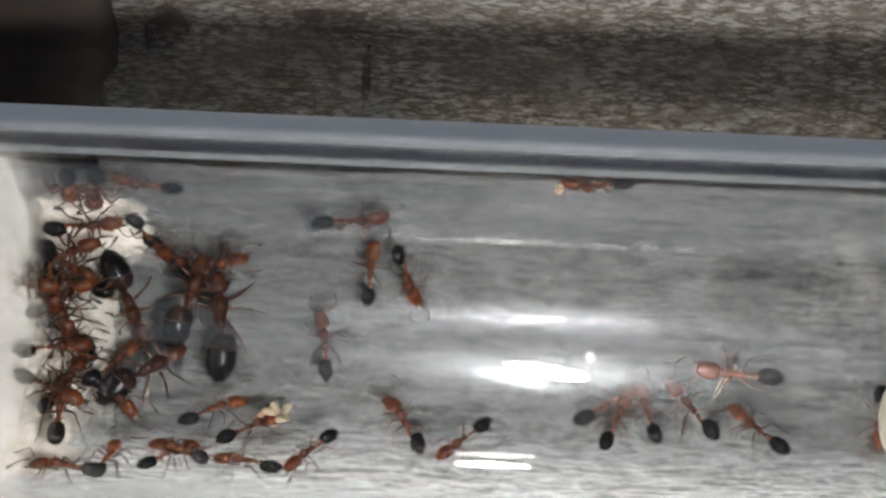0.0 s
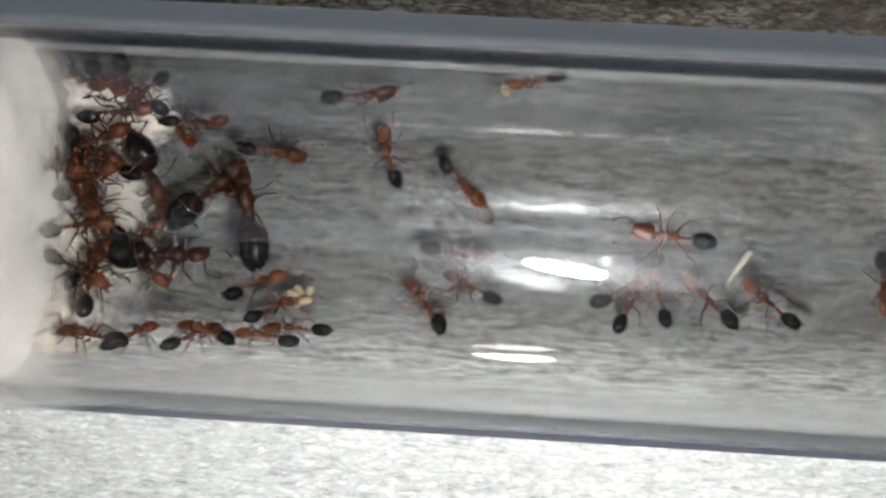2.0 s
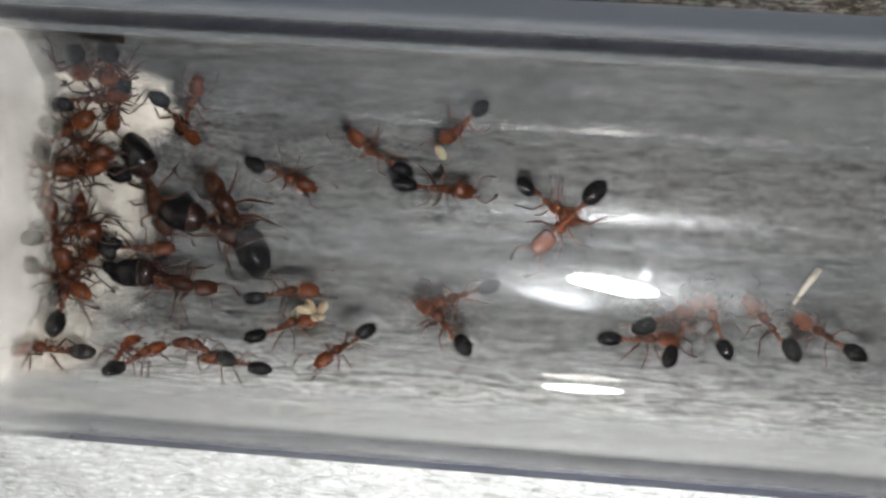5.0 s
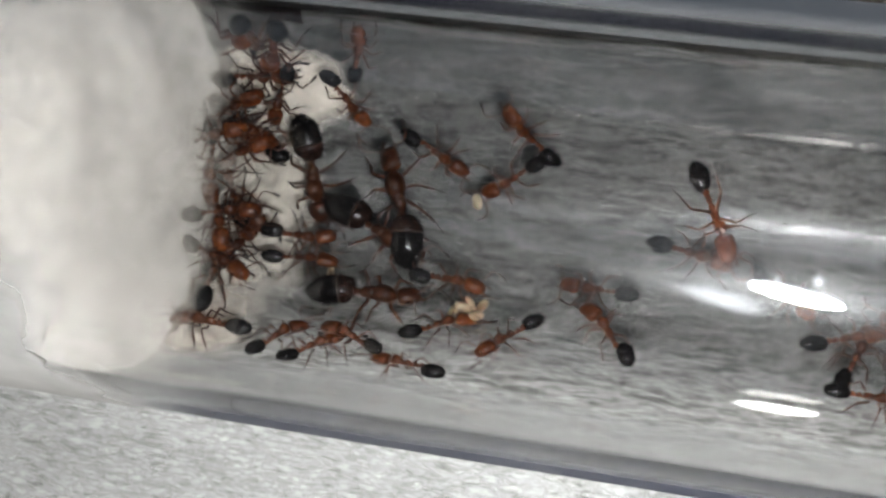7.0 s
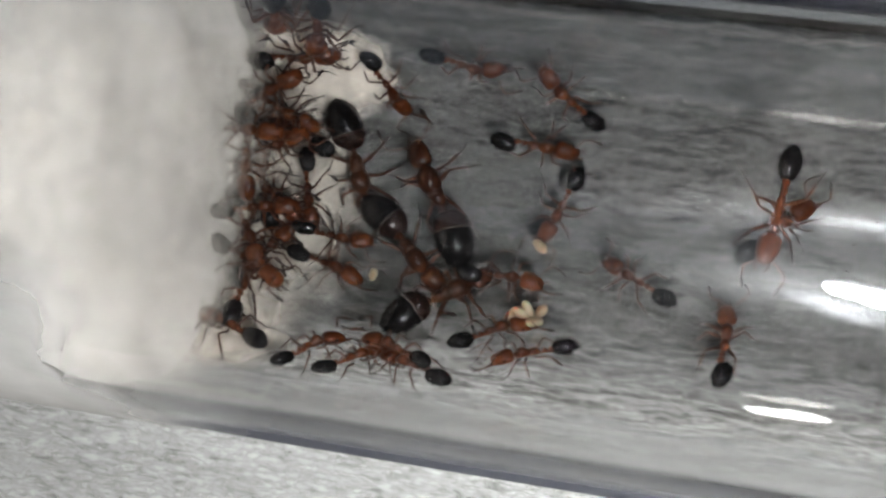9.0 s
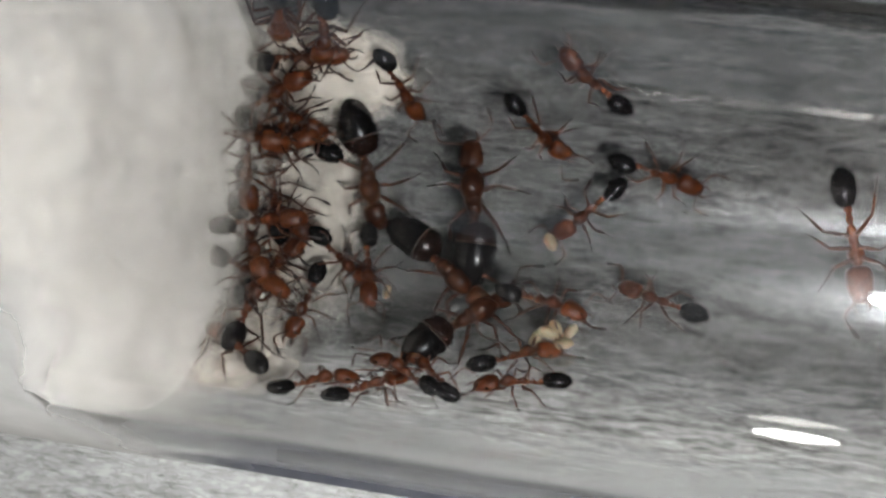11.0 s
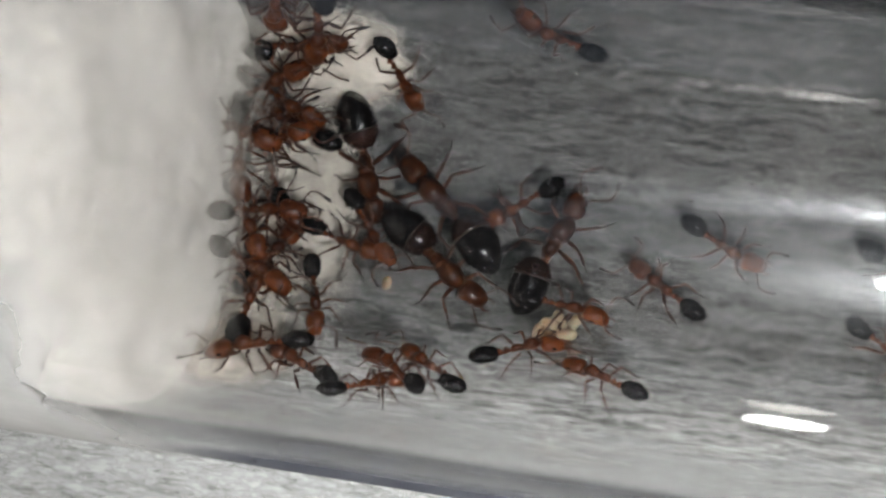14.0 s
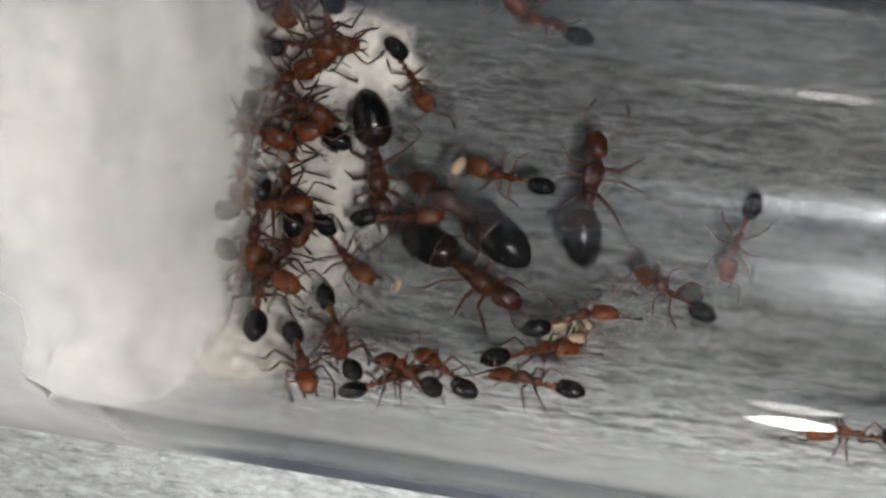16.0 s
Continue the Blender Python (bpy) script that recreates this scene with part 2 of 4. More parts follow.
def egg(x0, x1, w, h, z, n=11, tail=1.0, nose=1.0, groove=0.0):
    """Sections of an egg between x0 and x1, with pointed tail (x0) or nose (x1) below 1 and grooves across it."""
    out = []
    for i in range(n + 1):
        u = i / n
        a = math.sin(math.pi * (0.015 + 0.97 * u))
        s = a ** (1.0 / (tail if u < 0.5 else nose))
        g = 1 - groove * (1 if i % 3 == 2 else 0)
        out.append((x0 + (x1 - x0) * (0.5 - 0.5 * math.cos(math.pi * u)), z, w * s * g, h * s * g))
    return out


# ---- table ----
def table():
    """One sheet of table top, finely embossed under and round the tube."""
    xs = np.concatenate([[-0.6, -0.3, -0.12, -0.06], np.arange(-0.034, 0.0561, 0.00016), [0.08, 0.14, 0.3, 0.6]])
    ys = np.concatenate([[-0.45, -0.2, -0.08, -0.04], np.arange(-0.020, 0.0241, 0.00012), [0.04, 0.08, 0.2, 0.45]])
    rng = np.random.default_rng(4)

    def field(sx, sy):
        gx, gy = xs / sx + 900, ys / sy + 900
        ix, iy = np.floor(gx).astype(int), np.floor(gy).astype(int)
        fx, fy = gx - ix, gy - iy
        fx, fy = fx * fx * (3 - 2 * fx), fy * fy * (3 - 2 * fy)
        grid = rng.random((257, 257))
        a = grid[ix[:, None] % 257, iy[None] % 257]
        b = grid[(ix[:, None] + 1) % 257, iy[None] % 257]
        c = grid[ix[:, None] % 257, (iy[None] + 1) % 257]
        d = grid[(ix[:, None] + 1) % 257, (iy[None] + 1) % 257]
        return (a * (1 - fx[:, None]) + b * fx[:, None]) * (1 - fy) + (c * (1 - fx[:, None]) + d * fx[:, None]) * fy

    ridge = 1 - np.abs(2 * field(0.0016, 0.00062) - 1)
    h = 0.00015 * ridge ** 1.5 + 0.00010 * field(0.0008, 0.00030) + 0.00003 * field(0.0003, 0.0002)
    h -= 0.00050
    nx, ny = len(xs), len(ys)
    co = np.stack([np.repeat(xs, ny), np.tile(ys, nx), h.ravel()], 1)
    i = (np.arange(nx - 1)[:, None] * ny + np.arange(ny - 1)[None]).ravel()
    faces = np.stack([i, i + ny, i + ny + 1, i + 1], 1)
    me = bpy.data.meshes.new("table_top")
    me.vertices.add(len(co))
    me.vertices.foreach_set("co", co.ravel())
    me.loops.add(faces.size)
    me.loops.foreach_set("vertex_index", faces.ravel().astype(np.int32))
    me.polygons.add(len(faces))
    me.polygons.foreach_set("loop_start", np.arange(0, faces.size, 4, dtype=np.int32))
    me.update(calc_edges=True)
    me.polygons.foreach_set("use_smooth", [True] * len(faces))
    me.materials.append(TABLE)
    tagged(new("table_top", me), "light grey table top with a fine wavy embossed grain", "table top", kind="structure")


table()


# ---- test tube ----
def test_tube():
    root = tagged(new("test_tube"), "clear glass test tube lying on the grey table", "test tube")
    k = 160
    x0, x1 = -32.0, 78.0
    path = [(x0, BORE), (x0, SIDE)] + [(x0 + (x1 - x0) * i / 12, SIDE) for i in range(1, 13)]
    path += [(x1 + 8 * math.sin(a), 8 * math.cos(a)) for a in (0.3, 0.6, 0.9, 1.2, 1.45, 1.57)]
    path += [(x1 + 7.1 * math.sin(a), 7.1 * math.cos(a)) for a in (1.57, 1.45, 1.2, 0.9, 0.6, 0.3)]
    path += [(x1 + (x0 - x1) * i / 12, BORE) for i in range(0, 12)]

    def shell(name, first, last, mat):
        bm = bmesh.new()
        rows, normals = [], []
        for n, (x, r) in enumerate(path):
            way = 1 if 1 <= n <= 19 else -1
            lean = (x - x1) / math.hypot(x - x1, r) if x > x1 else 0.0
            for i in range(first, last + 1):
                a, side = 6.28319 * i / k, math.sqrt(1 - lean * lean)
                normals.append((way * lean, way * side * math.sin(a), way * side * math.cos(a)))
            rows.append([bm.verts.new(Vector((x, r * math.sin(6.28319 * i / k), SIDE + r * math.cos(6.28319 * i / k))) * MM) for i in range(first, last + 1)])
        for a, b in zip(rows, rows[1:] + rows[:1]):
            for i in range(last - first):
                bm.faces.new((a[i], b[i], b[i + 1], a[i + 1]))
        me = bpy.data.meshes.new(name)
        bm.to_mesh(me)
        bm.free()
        me.materials.append(mat)
        me.polygons.foreach_set("use_smooth", [True] * len(me.polygons))
        me.normals_split_custom_set_from_vertices(normals)
        ob = new(name, me)
        ob.parent = root
        return ob

    # top, back and bottom carry the painted shade, the front less of it
    shell("top_wall", -17, 17, SHADE_UPPER).visible_shadow = False
    shell("back_wall", 17, 52, SHADE_UPPER)
    shell("bottom_wall", 52, 101, SHADE_FLOOR).visible_shadow = False
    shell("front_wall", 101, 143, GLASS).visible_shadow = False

    # a coloured strip laid on the glass in place of refracted light
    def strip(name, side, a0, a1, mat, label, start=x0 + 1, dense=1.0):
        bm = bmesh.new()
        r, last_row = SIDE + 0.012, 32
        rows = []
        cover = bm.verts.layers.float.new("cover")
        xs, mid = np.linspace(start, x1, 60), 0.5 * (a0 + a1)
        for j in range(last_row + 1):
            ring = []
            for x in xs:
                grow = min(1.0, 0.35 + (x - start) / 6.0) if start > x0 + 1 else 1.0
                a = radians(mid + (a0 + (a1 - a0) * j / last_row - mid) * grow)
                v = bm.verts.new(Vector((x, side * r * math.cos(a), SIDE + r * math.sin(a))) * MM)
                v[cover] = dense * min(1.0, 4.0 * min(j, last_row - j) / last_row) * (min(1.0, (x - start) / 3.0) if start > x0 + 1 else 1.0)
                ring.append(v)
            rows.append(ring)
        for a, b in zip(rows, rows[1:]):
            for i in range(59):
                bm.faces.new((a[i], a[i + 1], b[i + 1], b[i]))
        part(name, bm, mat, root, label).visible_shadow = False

    strip("haze_band", 1, 1, 38.5, EDGE_HAZE, "pale blue band painted as bright haze on the glass edge")
    strip("shade_band", 1, 36.5, 43, EDGE_SHADE, "thin dark line painted in for refraction at the glass edge")
    strip("glint_band", 1, 42.5, 46, EDGE_GLINT, "thin pale line painted in for refraction at the glass edge")
    strip("shade_band", -1, 9, 28, EDGE_SHADE, "dark bluish line painted in for refraction at the glass edge", 0.2, 1.45)
    return root


test_tube()


# ---- cotton ----
def bore_point(x, phi, lift=0.0):
    """A point on the inside of the tube, mm: phi in degrees from its floor towards +y."""
    a, r = radians(phi), BORE - lift
    return Vector((x, r * math.sin(a), SIDE - r * math.cos(a)))


def cotton_face(y, z):
    """Where the cotton ends, mm along the tube."""
    n1 = noise.noise(Vector((y * 0.35, z * 0.35, 3.0)))
    n2 = noise.noise(Vector((y * 1.1, z * 1.1, 7.0)))
    up = min(1.0, max(0.0, (z - 5.0) / 9.0))
    rim = max(0.0, math.hypot(y, z - SIDE) / BORE - 0.45) / 0.55
    front = max(0.0, -y / BORE) ** 2
    return -0.9 + 0.40 * n1 + 0.07 * n2 - 0.10 * (z - 3.0) - 2.0 * up * rim * rim * (1 - 0.8 * front) + 0.8 * front ** 3


def cotton_plug():
    root = tagged(new("cotton_plug"), "white fluffy cotton wool plug stuffed into the tube", "cotton plug")
    bm = bmesh.new()
    k, rows = 120, []
    r0 = BORE + 0.03
    around = [(math.sin(6.28319 * i / k), math.cos(6.28319 * i / k)) for i in range(k)]
    for x in np.linspace(-27, -9.5, 10):
        rows.append([Vector((x, r0 * sy, SIDE + r0 * cz)) for sy, cz in around])
    for s in np.linspace(1.0, 0.02, 46):
        ring = []
        for i in range(k):
            y, z = r0 * s * math.sin(6.28319 * i / k), SIDE + r0 * s * math.cos(6.28319 * i / k)
            ring.append(Vector((cotton_face(y, z), y, z)))
        rows.append(ring)
    rings_to_mesh(bm, [[p * MM for p in r] for r in rows])
    part("wad", bm, COTTON, root)
    for layer, ahead in enumerate((0.15, 0.4, 0.7, 1.05)):
        bm = bmesh.new()
        rows = []
        for s in np.linspace(1.0, 0.02, 40):
            ring = []
            for i in range(k):
                y, z = r0 * s * math.sin(6.28319 * i / k), SIDE + r0 * s * math.cos(6.28319 * i / k)
                wave = noise.noise(Vector((y * 0.8, z * 0.8, 20.0 + layer))) + 0.5 * noise.noise(Vector((y * 2.4, z * 2.4, 30.0 + layer)))
                ring.append(Vector((cotton_face(y, z) + ahead * (1 + 0.25 * wave), y, z)) * MM)
            rows.append(ring)
        rings_to_mesh(bm, rows, False)
        part("fluff_layer", bm, FLUFF, root, "thin layer of loose cotton fluff").visible_shadow = False

    def tuft(x, phi, lx, lphi, height, seed, dense, mat=COTTON_THIN, ground=0.0):
        bm = bmesh.new()
        cover = bm.verts.layers.float.new("cover")
        nu, nv = 48, 40
        top, low = [], []
        for iu in range(nu + 1):
            a, b = [], []
            for iv in range(nv + 1):
                u, v = 2 * iu / nu - 1, 2 * iv / nv - 1
                d = math.sqrt(u * u + v * v)
                m = max(abs(u), abs(v))
                u2, v2 = (u * m / d, v * m / d) if d > 0 else (0, 0)
                r = math.sqrt(u2 * u2 + v2 * v2)
                edge = 1 + 0.28 * noise.noise(Vector((u2 * 2.2 + seed, v2 * 2.2, 0))) + 0.10 * noise.noise(Vector((u2 * 9 + seed, v2 * 9, 0)))
                h = height * max(0.0, 1 - r ** 2.4) * (0.75 + 0.6 * noise.noise(Vector((u2 * 4 + seed, v2 * 4, 2))))
                h += min(height, 0.06) * noise.noise(Vector((u2 * 14, v2 * 14, seed)))
                a.append(bm.verts.new(bore_point(x + lx * u2 * edge, phi + lphi * v2 * edge, ground + max(0.02, h)) * MM))
                b.append(bm.verts.new(bore_point(x + lx * u2 * edge, phi + lphi * v2 * edge, ground + 0.005) * MM))
                a[-1][cover] = b[-1][cover] = dense * min(1.0, 2.2 * max(0.0, 1 - r))
            top.append(a)
            low.append(b)
        for s in (top, low):
            for iu in range(nu):
                for iv in range(nv):
                    bm.faces.new((s[iu][iv], s[iu + 1][iv], s[iu + 1][iv + 1], s[iu][iv + 1]))
        part("tuft", bm, mat, root)

    tuft(2.0, 35, 2.6, 18, 0.40, 2.0, 1.1)
    tuft(0.9, -10, 2.8, 38, 0.18, 9.0, 0.6)
    tuft(0.2, -52, 2.6, 20, 0.30, 14.0, 0.85)
    # film added outside the glass, fitted to the camera's view to cover a dark wedge
    tuft(-7.6, -120, 8.4, 52, 0.0, 4.0, 0.95, COTTON_COVER, -0.96)

    rnd = random.Random(5)
    bm = bmesh.new()
    for i in range(3100):
        if i < 2000:
            a, r = rnd.uniform(0, 6.283), BORE * math.sqrt(rnd.random()) * 0.97
            y, z = r * math.sin(a), SIDE - r * math.cos(a)
            p = Vector((cotton_face(y, z) - 0.1, y, z))
            d = Vector((rnd.uniform(0.1, 1.0), rnd.gauss(0, 0.8), rnd.gauss(0, 0.8))).normalized()
        else:
            if i % 3:
                p = bore_point(rnd.gauss(1.9, 1.15), rnd.gauss(36, 8), rnd.uniform(0.05, 0.45))
            else:
                p = bore_point(rnd.uniform(-0.5, 3.6), rnd.uniform(-50, 30), rnd.uniform(0.05, 0.3))
            d = Vector((rnd.gauss(0, 1), rnd.gauss(0, 1), rnd.uniform(-0.2, 0.4))).normalized()
        w = Vector((rnd.gauss(0, 1), rnd.gauss(0, 1), rnd.gauss(0, 1))) * 0.5
        n, step = 5, rnd.uniform(0.08, 0.26)
        pts = []
        for j in range(n):
            q = p.copy()
            rr = math.hypot(q.y, q.z - SIDE)
            if rr > BORE - 0.05:
                q.y, q.z = q.y * (BORE - 0.05) / rr, SIDE + (q.z - SIDE) * (BORE - 0.05) / rr
            pts.append(q)
            p = p + d * step
            d = (d + w * 0.35).normalized()
        limb(bm, pts, [0.0026] * n, 3)
    tagged(part("fibre_fuzz", bm, COTTON, root), kind="stuff")


cotton_plug()


# ---- ants ----
WORKER = dict(plate=12, gaster=(-1.60, -0.70, 0.30, 0.29, 0.46), waist=(-0.76, -0.26), thorax=(-0.32, 0.58, 0.195, 0.21), head=(0.56, 1.36, 0.295, 0.24),
              leg=0.032, reach=0.80)
QUEEN = dict(plate=10, gaster=(-2.98, -0.78, 0.69, 0.66, 0.86), waist=(-0.86, -0.46), thorax=(-0.62, 1.04, 0.39, 0.43), head=(1.00, 2.02, 0.41, 0.34),
             leg=0.054, reach=1.22)
# outline of the thorax: along it, height, width
WORKER_THORAX = ((0.0, -0.05, 0.30), (0.05, -0.02, 0.50), (0.13, 0.02, 0.62), (0.23, 0.035, 0.66), (0.32, 0.02, 0.60), (0.38, -0.005, 0.50), (0.43, 0.01, 0.56),
                 (0.50, 0.04, 0.74), (0.60, 0.06, 0.92), (0.70, 0.065, 1.0), (0.79, 0.05, 0.94), (0.87, 0.02, 0.74), (0.93, -0.005, 0.46), (1.0, -0.02, 0.30))
QUEEN_THORAX = ((0.0, -0.06, 0.26), (0.05, -0.04, 0.46), (0.12, -0.01, 0.62), (0.20, 0.0, 0.66), (0.25, 0.0, 0.58), (0.28, 0.02, 0.70), (0.34, 0.05, 0.80),
                (0.39, 0.04, 0.76), (0.42, 0.02, 0.70), (0.46, 0.05, 0.88), (0.58, 0.07, 0.98), (0.72, 0.06, 1.0), (0.84, 0.03, 0.86), (0.92, 0.0, 0.58), (1.0, -0.02, 0.30))


def ant_meshes(s, thorax_mat, head_mat):
    """The meshes of one kind of ant, as (name, mesh, pivot, label) of its parts; mm, looking along +x."""
    out = {}

    def keep(name, bm, mat):
        ob = mesh_object(name, bm, mat)
        out[name] = ob.data
        bpy.data.objects.remove(ob)

    g0, g1, gw, gh, gz = s["gaster"]
    bm = bmesh.new()
    loft(bm, [(x - g1, z, w, h) for x, z, w, h in egg(g0, g1, gw, gh, 0, 16, 0.78, 1.3, 0.03)], 20)
    keep("gaster", bm, BLACK)
    bm = bmesh.new()
    whole = [(x - g1, z, w, h) for x, z, w, h in egg(g0, g1, gw, gh, 0, 16, 0.78, 1.3, 0.0)]
    loft(bm, [(x, z, w * 1.035 + 0.004, h * 1.035 + 0.004) for x, z, w, h in whole[s["plate"]:]], 20)
    keep("front_plate", bm, PLATE)
    bm = bmesh.new()
    x, z, w, h = whole[s["plate"]]
    loft(bm, [(x - 0.05, z, w * 1.01, h * 1.01), (x - 0.03, z, w * 1.045, h * 1.045), (x, z, w * 1.045, h * 1.045), (x + 0.02, z, w * 1.03, h * 1.03)], 20)
    keep("plate_rim", bm, RIM)
    bm = bmesh.new()
    w0, w1 = s["waist"]
    d = w1 - w0
    q = 1.0 if s["reach"] < 1 else 1.9
    loft(bm, [(w0 - 0.04, gz - 0.06, 0.045 * q, 0.05 * q), (w0 + 0.08 * d, gz - 0.03, 0.075 * q, 0.09 * q), (w0 + 0.20 * d, gz + 0.03, 0.105 * q, 0.14 * q),
              (w0 + 0.33 * d, gz - 0.02, 0.075 * q, 0.09 * q), (w0 + 0.42 * d, gz - 0.05, 0.05 * q, 0.055 * q), (w0 + 0.52 * d, gz - 0.02, 0.075 * q, 0.10 * q),
              (w0 + 0.63 * d, gz + 0.03, 0.09 * q, 0.15 * q), (w0 + 0.75 * d, gz - 0.02, 0.06 * q, 0.08 * q), (w0 + 0.88 * d, gz - 0.05, 0.045 * q, 0.05 * q),
              (w1 + 0.04, gz - 0.04, 0.055 * q, 0.06 * q)], 10)
    keep("waist", bm, thorax_mat)
    t0, t1, tw, th = s["thorax"]
    bm = bmesh.new()
    d = t1 - t0
    outline = WORKER_THORAX if s["reach"] < 1 else QUEEN_THORAX
    loft(bm, [(t0 + u * d, gz + z, q * tw, q * th) for u, z, q in outline], 18)
    keep("thorax", bm, thorax_mat)
    h0, h1, hw, hh = s["head"]
    d = h1 - h0
    bm = bmesh.new()
    loft(bm, [(0.0, 0, 0.30 * hw, 0.36 * hh), (0.03 * d, 0, 0.62 * hw, 0.62 * hh), (0.10 * d, 0, 0.86 * hw, 0.84 * hh), (0.20 * d, 0, 0.97 * hw, 0.95 * hh), (0.36 * d, 0, 1.0 * hw, hh),
              (0.58 * d, -0.01, 0.96 * hw, 0.95 * hh), (0.78 * d, -0.03, 0.82 * hw, 0.76 * hh), (0.92 * d, -0.06, 0.62 * hw, 0.52 * hh), (1.0 * d, -0.09, 0.36 * hw, 0.28 * hh)], 16)
    keep("head", bm, head_mat)
    bm = bmesh.new()
    bmesh.ops.create_icosphere(bm, subdivisions=2, radius=0.16 * hw * MM)
    bmesh.ops.scale(bm, vec=(1.4, 0.7, 1.0), verts=bm.verts)
    keep("eye", bm, BLACK)
    for side, tag in ((1, "mandible"), (-1, "mandible_other")):
        bm = bmesh.new()
        limb(bm, [(0, 0, 0), (0.12 * d, side * 0.16 * hw, 0), (0.26 * d, side * 0.10 * hw, -0.01), (0.36 * d, -side * 0.12 * hw, -0.01)],
             [0.10 * hw, 0.13 * hw, 0.10 * hw, 0.03 * hw], 6)
        keep(tag, bm, BROWN)
    k = s["reach"]
    for side, tag in ((1, "antenna"), (-1, "antenna_other")):
        bm = bmesh.new()
        limb(bm, [(0, 0, 0), (0.10 * k, side * 0.16 * k, 0.06), (0.26 * k, side * 0.42 * k, 0.12), (0.34 * k, side * 0.52 * k, 0.12), (0.52 * k, side * 0.54 * k, 0.04),
                  (0.72 * k, side * 0.50 * k, -0.06), (0.92 * k, side * 0.44 * k, -0.16)],
             [0.028, 0.024, 0.026, 0.026, 0.024, 0.030, 0.034], 6)
        keep(tag, bm, LEG)
        bm = bmesh.new()
        limb(bm, [(0.72 * k, side * 0.50 * k, -0.06), (0.82 * k, side * 0.47 * k, -0.11), (0.92 * k, side * 0.44 * k, -0.16), (1.0 * k, side * 0.41 * k, -0.20)],
             [c * k / 0.75 for c in (0.034, 0.046, 0.048, 0.018)], 6)
        keep(tag + "_club", bm, DARK_TIP)
    r = s["leg"]
    # thigh and shin of each leg turn at the knee; the foot is darker and thinner
    for side in (1, -1):
        for row, (first, second, far) in enumerate(((66, 34, 0.98), (84, 112, 1.0), (124, 154, 1.24))):
            f = far * k
            u = Vector((math.cos(radians(first)), side * math.sin(radians(first)), 0))
            v = Vector((math.cos(radians(second)), side * math.sin(radians(second)), 0))
            foot, up = -(gz - 0.14), Vector((0, 0, 1))
            hip, knee = 0.12 * f * u - 0.04 * up, 0.56 * f * u + 0.27 * f * up
            ankle = knee + 0.42 * f * v + (0.72 * foot - 0.27 * f) * up
            toe = ankle + 0.36 * f * v + (0.28 * foot + 0.02) * up
            bm = bmesh.new()
            limb(bm, [(0, 0, 0), hip, hip.lerp(knee, 0.35) + 0.03 * up, knee, knee.lerp(ankle, 0.12), knee.lerp(ankle, 0.55), ankle],
                 [1.6 * r, 1.35 * r, 1.55 * r, 0.95 * r, 0.95 * r, 1.15 * r, 0.75 * r], 6)
            keep("leg_%d_%d" % (row, side), bm, LEG)
            bm = bmesh.new()
            limb(bm, [ankle.lerp(knee, 0.04), ankle.lerp(toe, 0.5), toe], [0.74 * r, 0.62 * r, 0.42 * r], 5)
            keep("foot_%d_%d" % (row, side), bm, DARK_TIP)
    return out


WORKER_MESH = ant_meshes(WORKER, RED, RED)
QUEEN_MESH = ant_meshes(QUEEN, BROWN, BROWN)


def ant(name, s, meshes, size, seed, label, category, group):
    """One ant: its parts are objects on shared meshes, each at its own joint."""
    rnd = random.Random(seed)
    root = tagged(new(name), label, category, group)
    root.scale = (size, size, size)
    gz = s["gaster"][4]

    def put(part_name, mesh, parent, m, label=""):
        ob = new(part_name, meshes[mesh])
        ob.parent = parent
        ob.matrix_basis = m
        return tagged(ob, label)

    def at(x, y, z, rx=0, ry=0, rz=0):
        return pose(x * MM, y * MM, z * MM, rx, ry, rz)

    bend = rnd.uniform(-16, 16)
    put("thorax", "thorax", root, at(0, 0, 0))
    put("waist", "waist", root, at(0, 0, 0, 0, 0, 0.3 * bend))
    gaster = put("gaster", "gaster", root, at(s["gaster"][1], 0.012 * bend, gz, 0, rnd.uniform(-6, 8), bend), "glossy black gaster")
    if s is QUEEN:
        put("front_plate", "front_plate", gaster, at(0, 0, 0), "brown front plate of the gaster")
        put("plate_rim", "plate_rim", gaster, at(0, 0, 0), "thin tan rim")
    head = put("head", "head", root, at(s["head"][0], 0, gz - 0.02, 0, rnd.uniform(4, 16), rnd.uniform(-18, 18)))
    d, hw, hh = s["head"][1] - s["head"][0], s["head"][2], s["head"][3]
    for side in (1, -1):
        put("eye", "eye", head, at(0.46 * d, side * 0.93 * hw, 0.22 * hh), "small black eye")
        put("mandible", "mandible" if side > 0 else "mandible_other", head, at(0.90 * d, side * 0.42 * hw, -0.07))
        tag = "antenna" if side > 0 else "antenna_other"
        feeler = put("antenna", tag, root, at(s["head"][0] + 0.80 * d, side * 0.40 * hw, gz + 0.35 * hh, 0, rnd.uniform(-8, 8), rnd.uniform(-25, 25)))
        put("club", tag + "_club", feeler, at(0, 0, 0), "dark antenna tip")
    t0, t1 = s["thorax"][:2]
    for row, u in enumerate((0.80, 0.55, 0.25)):
        for side in (1, -1):
            leg = put("leg", "leg_%d_%d" % (row, side), root,
                      at(t0 + u * (t1 - t0), side * 0.45 * s["thorax"][2], gz - 0.14 - 0.3 * (s["thorax"][3] - 0.22), 0, 0, rnd.uniform(-15, 15)))
            put("foot", "foot_%d_%d" % (row, side), leg, at(0, 0, 0))
    return root


def worker(size, seed):
    return ant("worker_ant", WORKER, WORKER_MESH, size, seed, "small rust-red worker ant with a glossy black gaster", "ant", "worker ants in the tube")


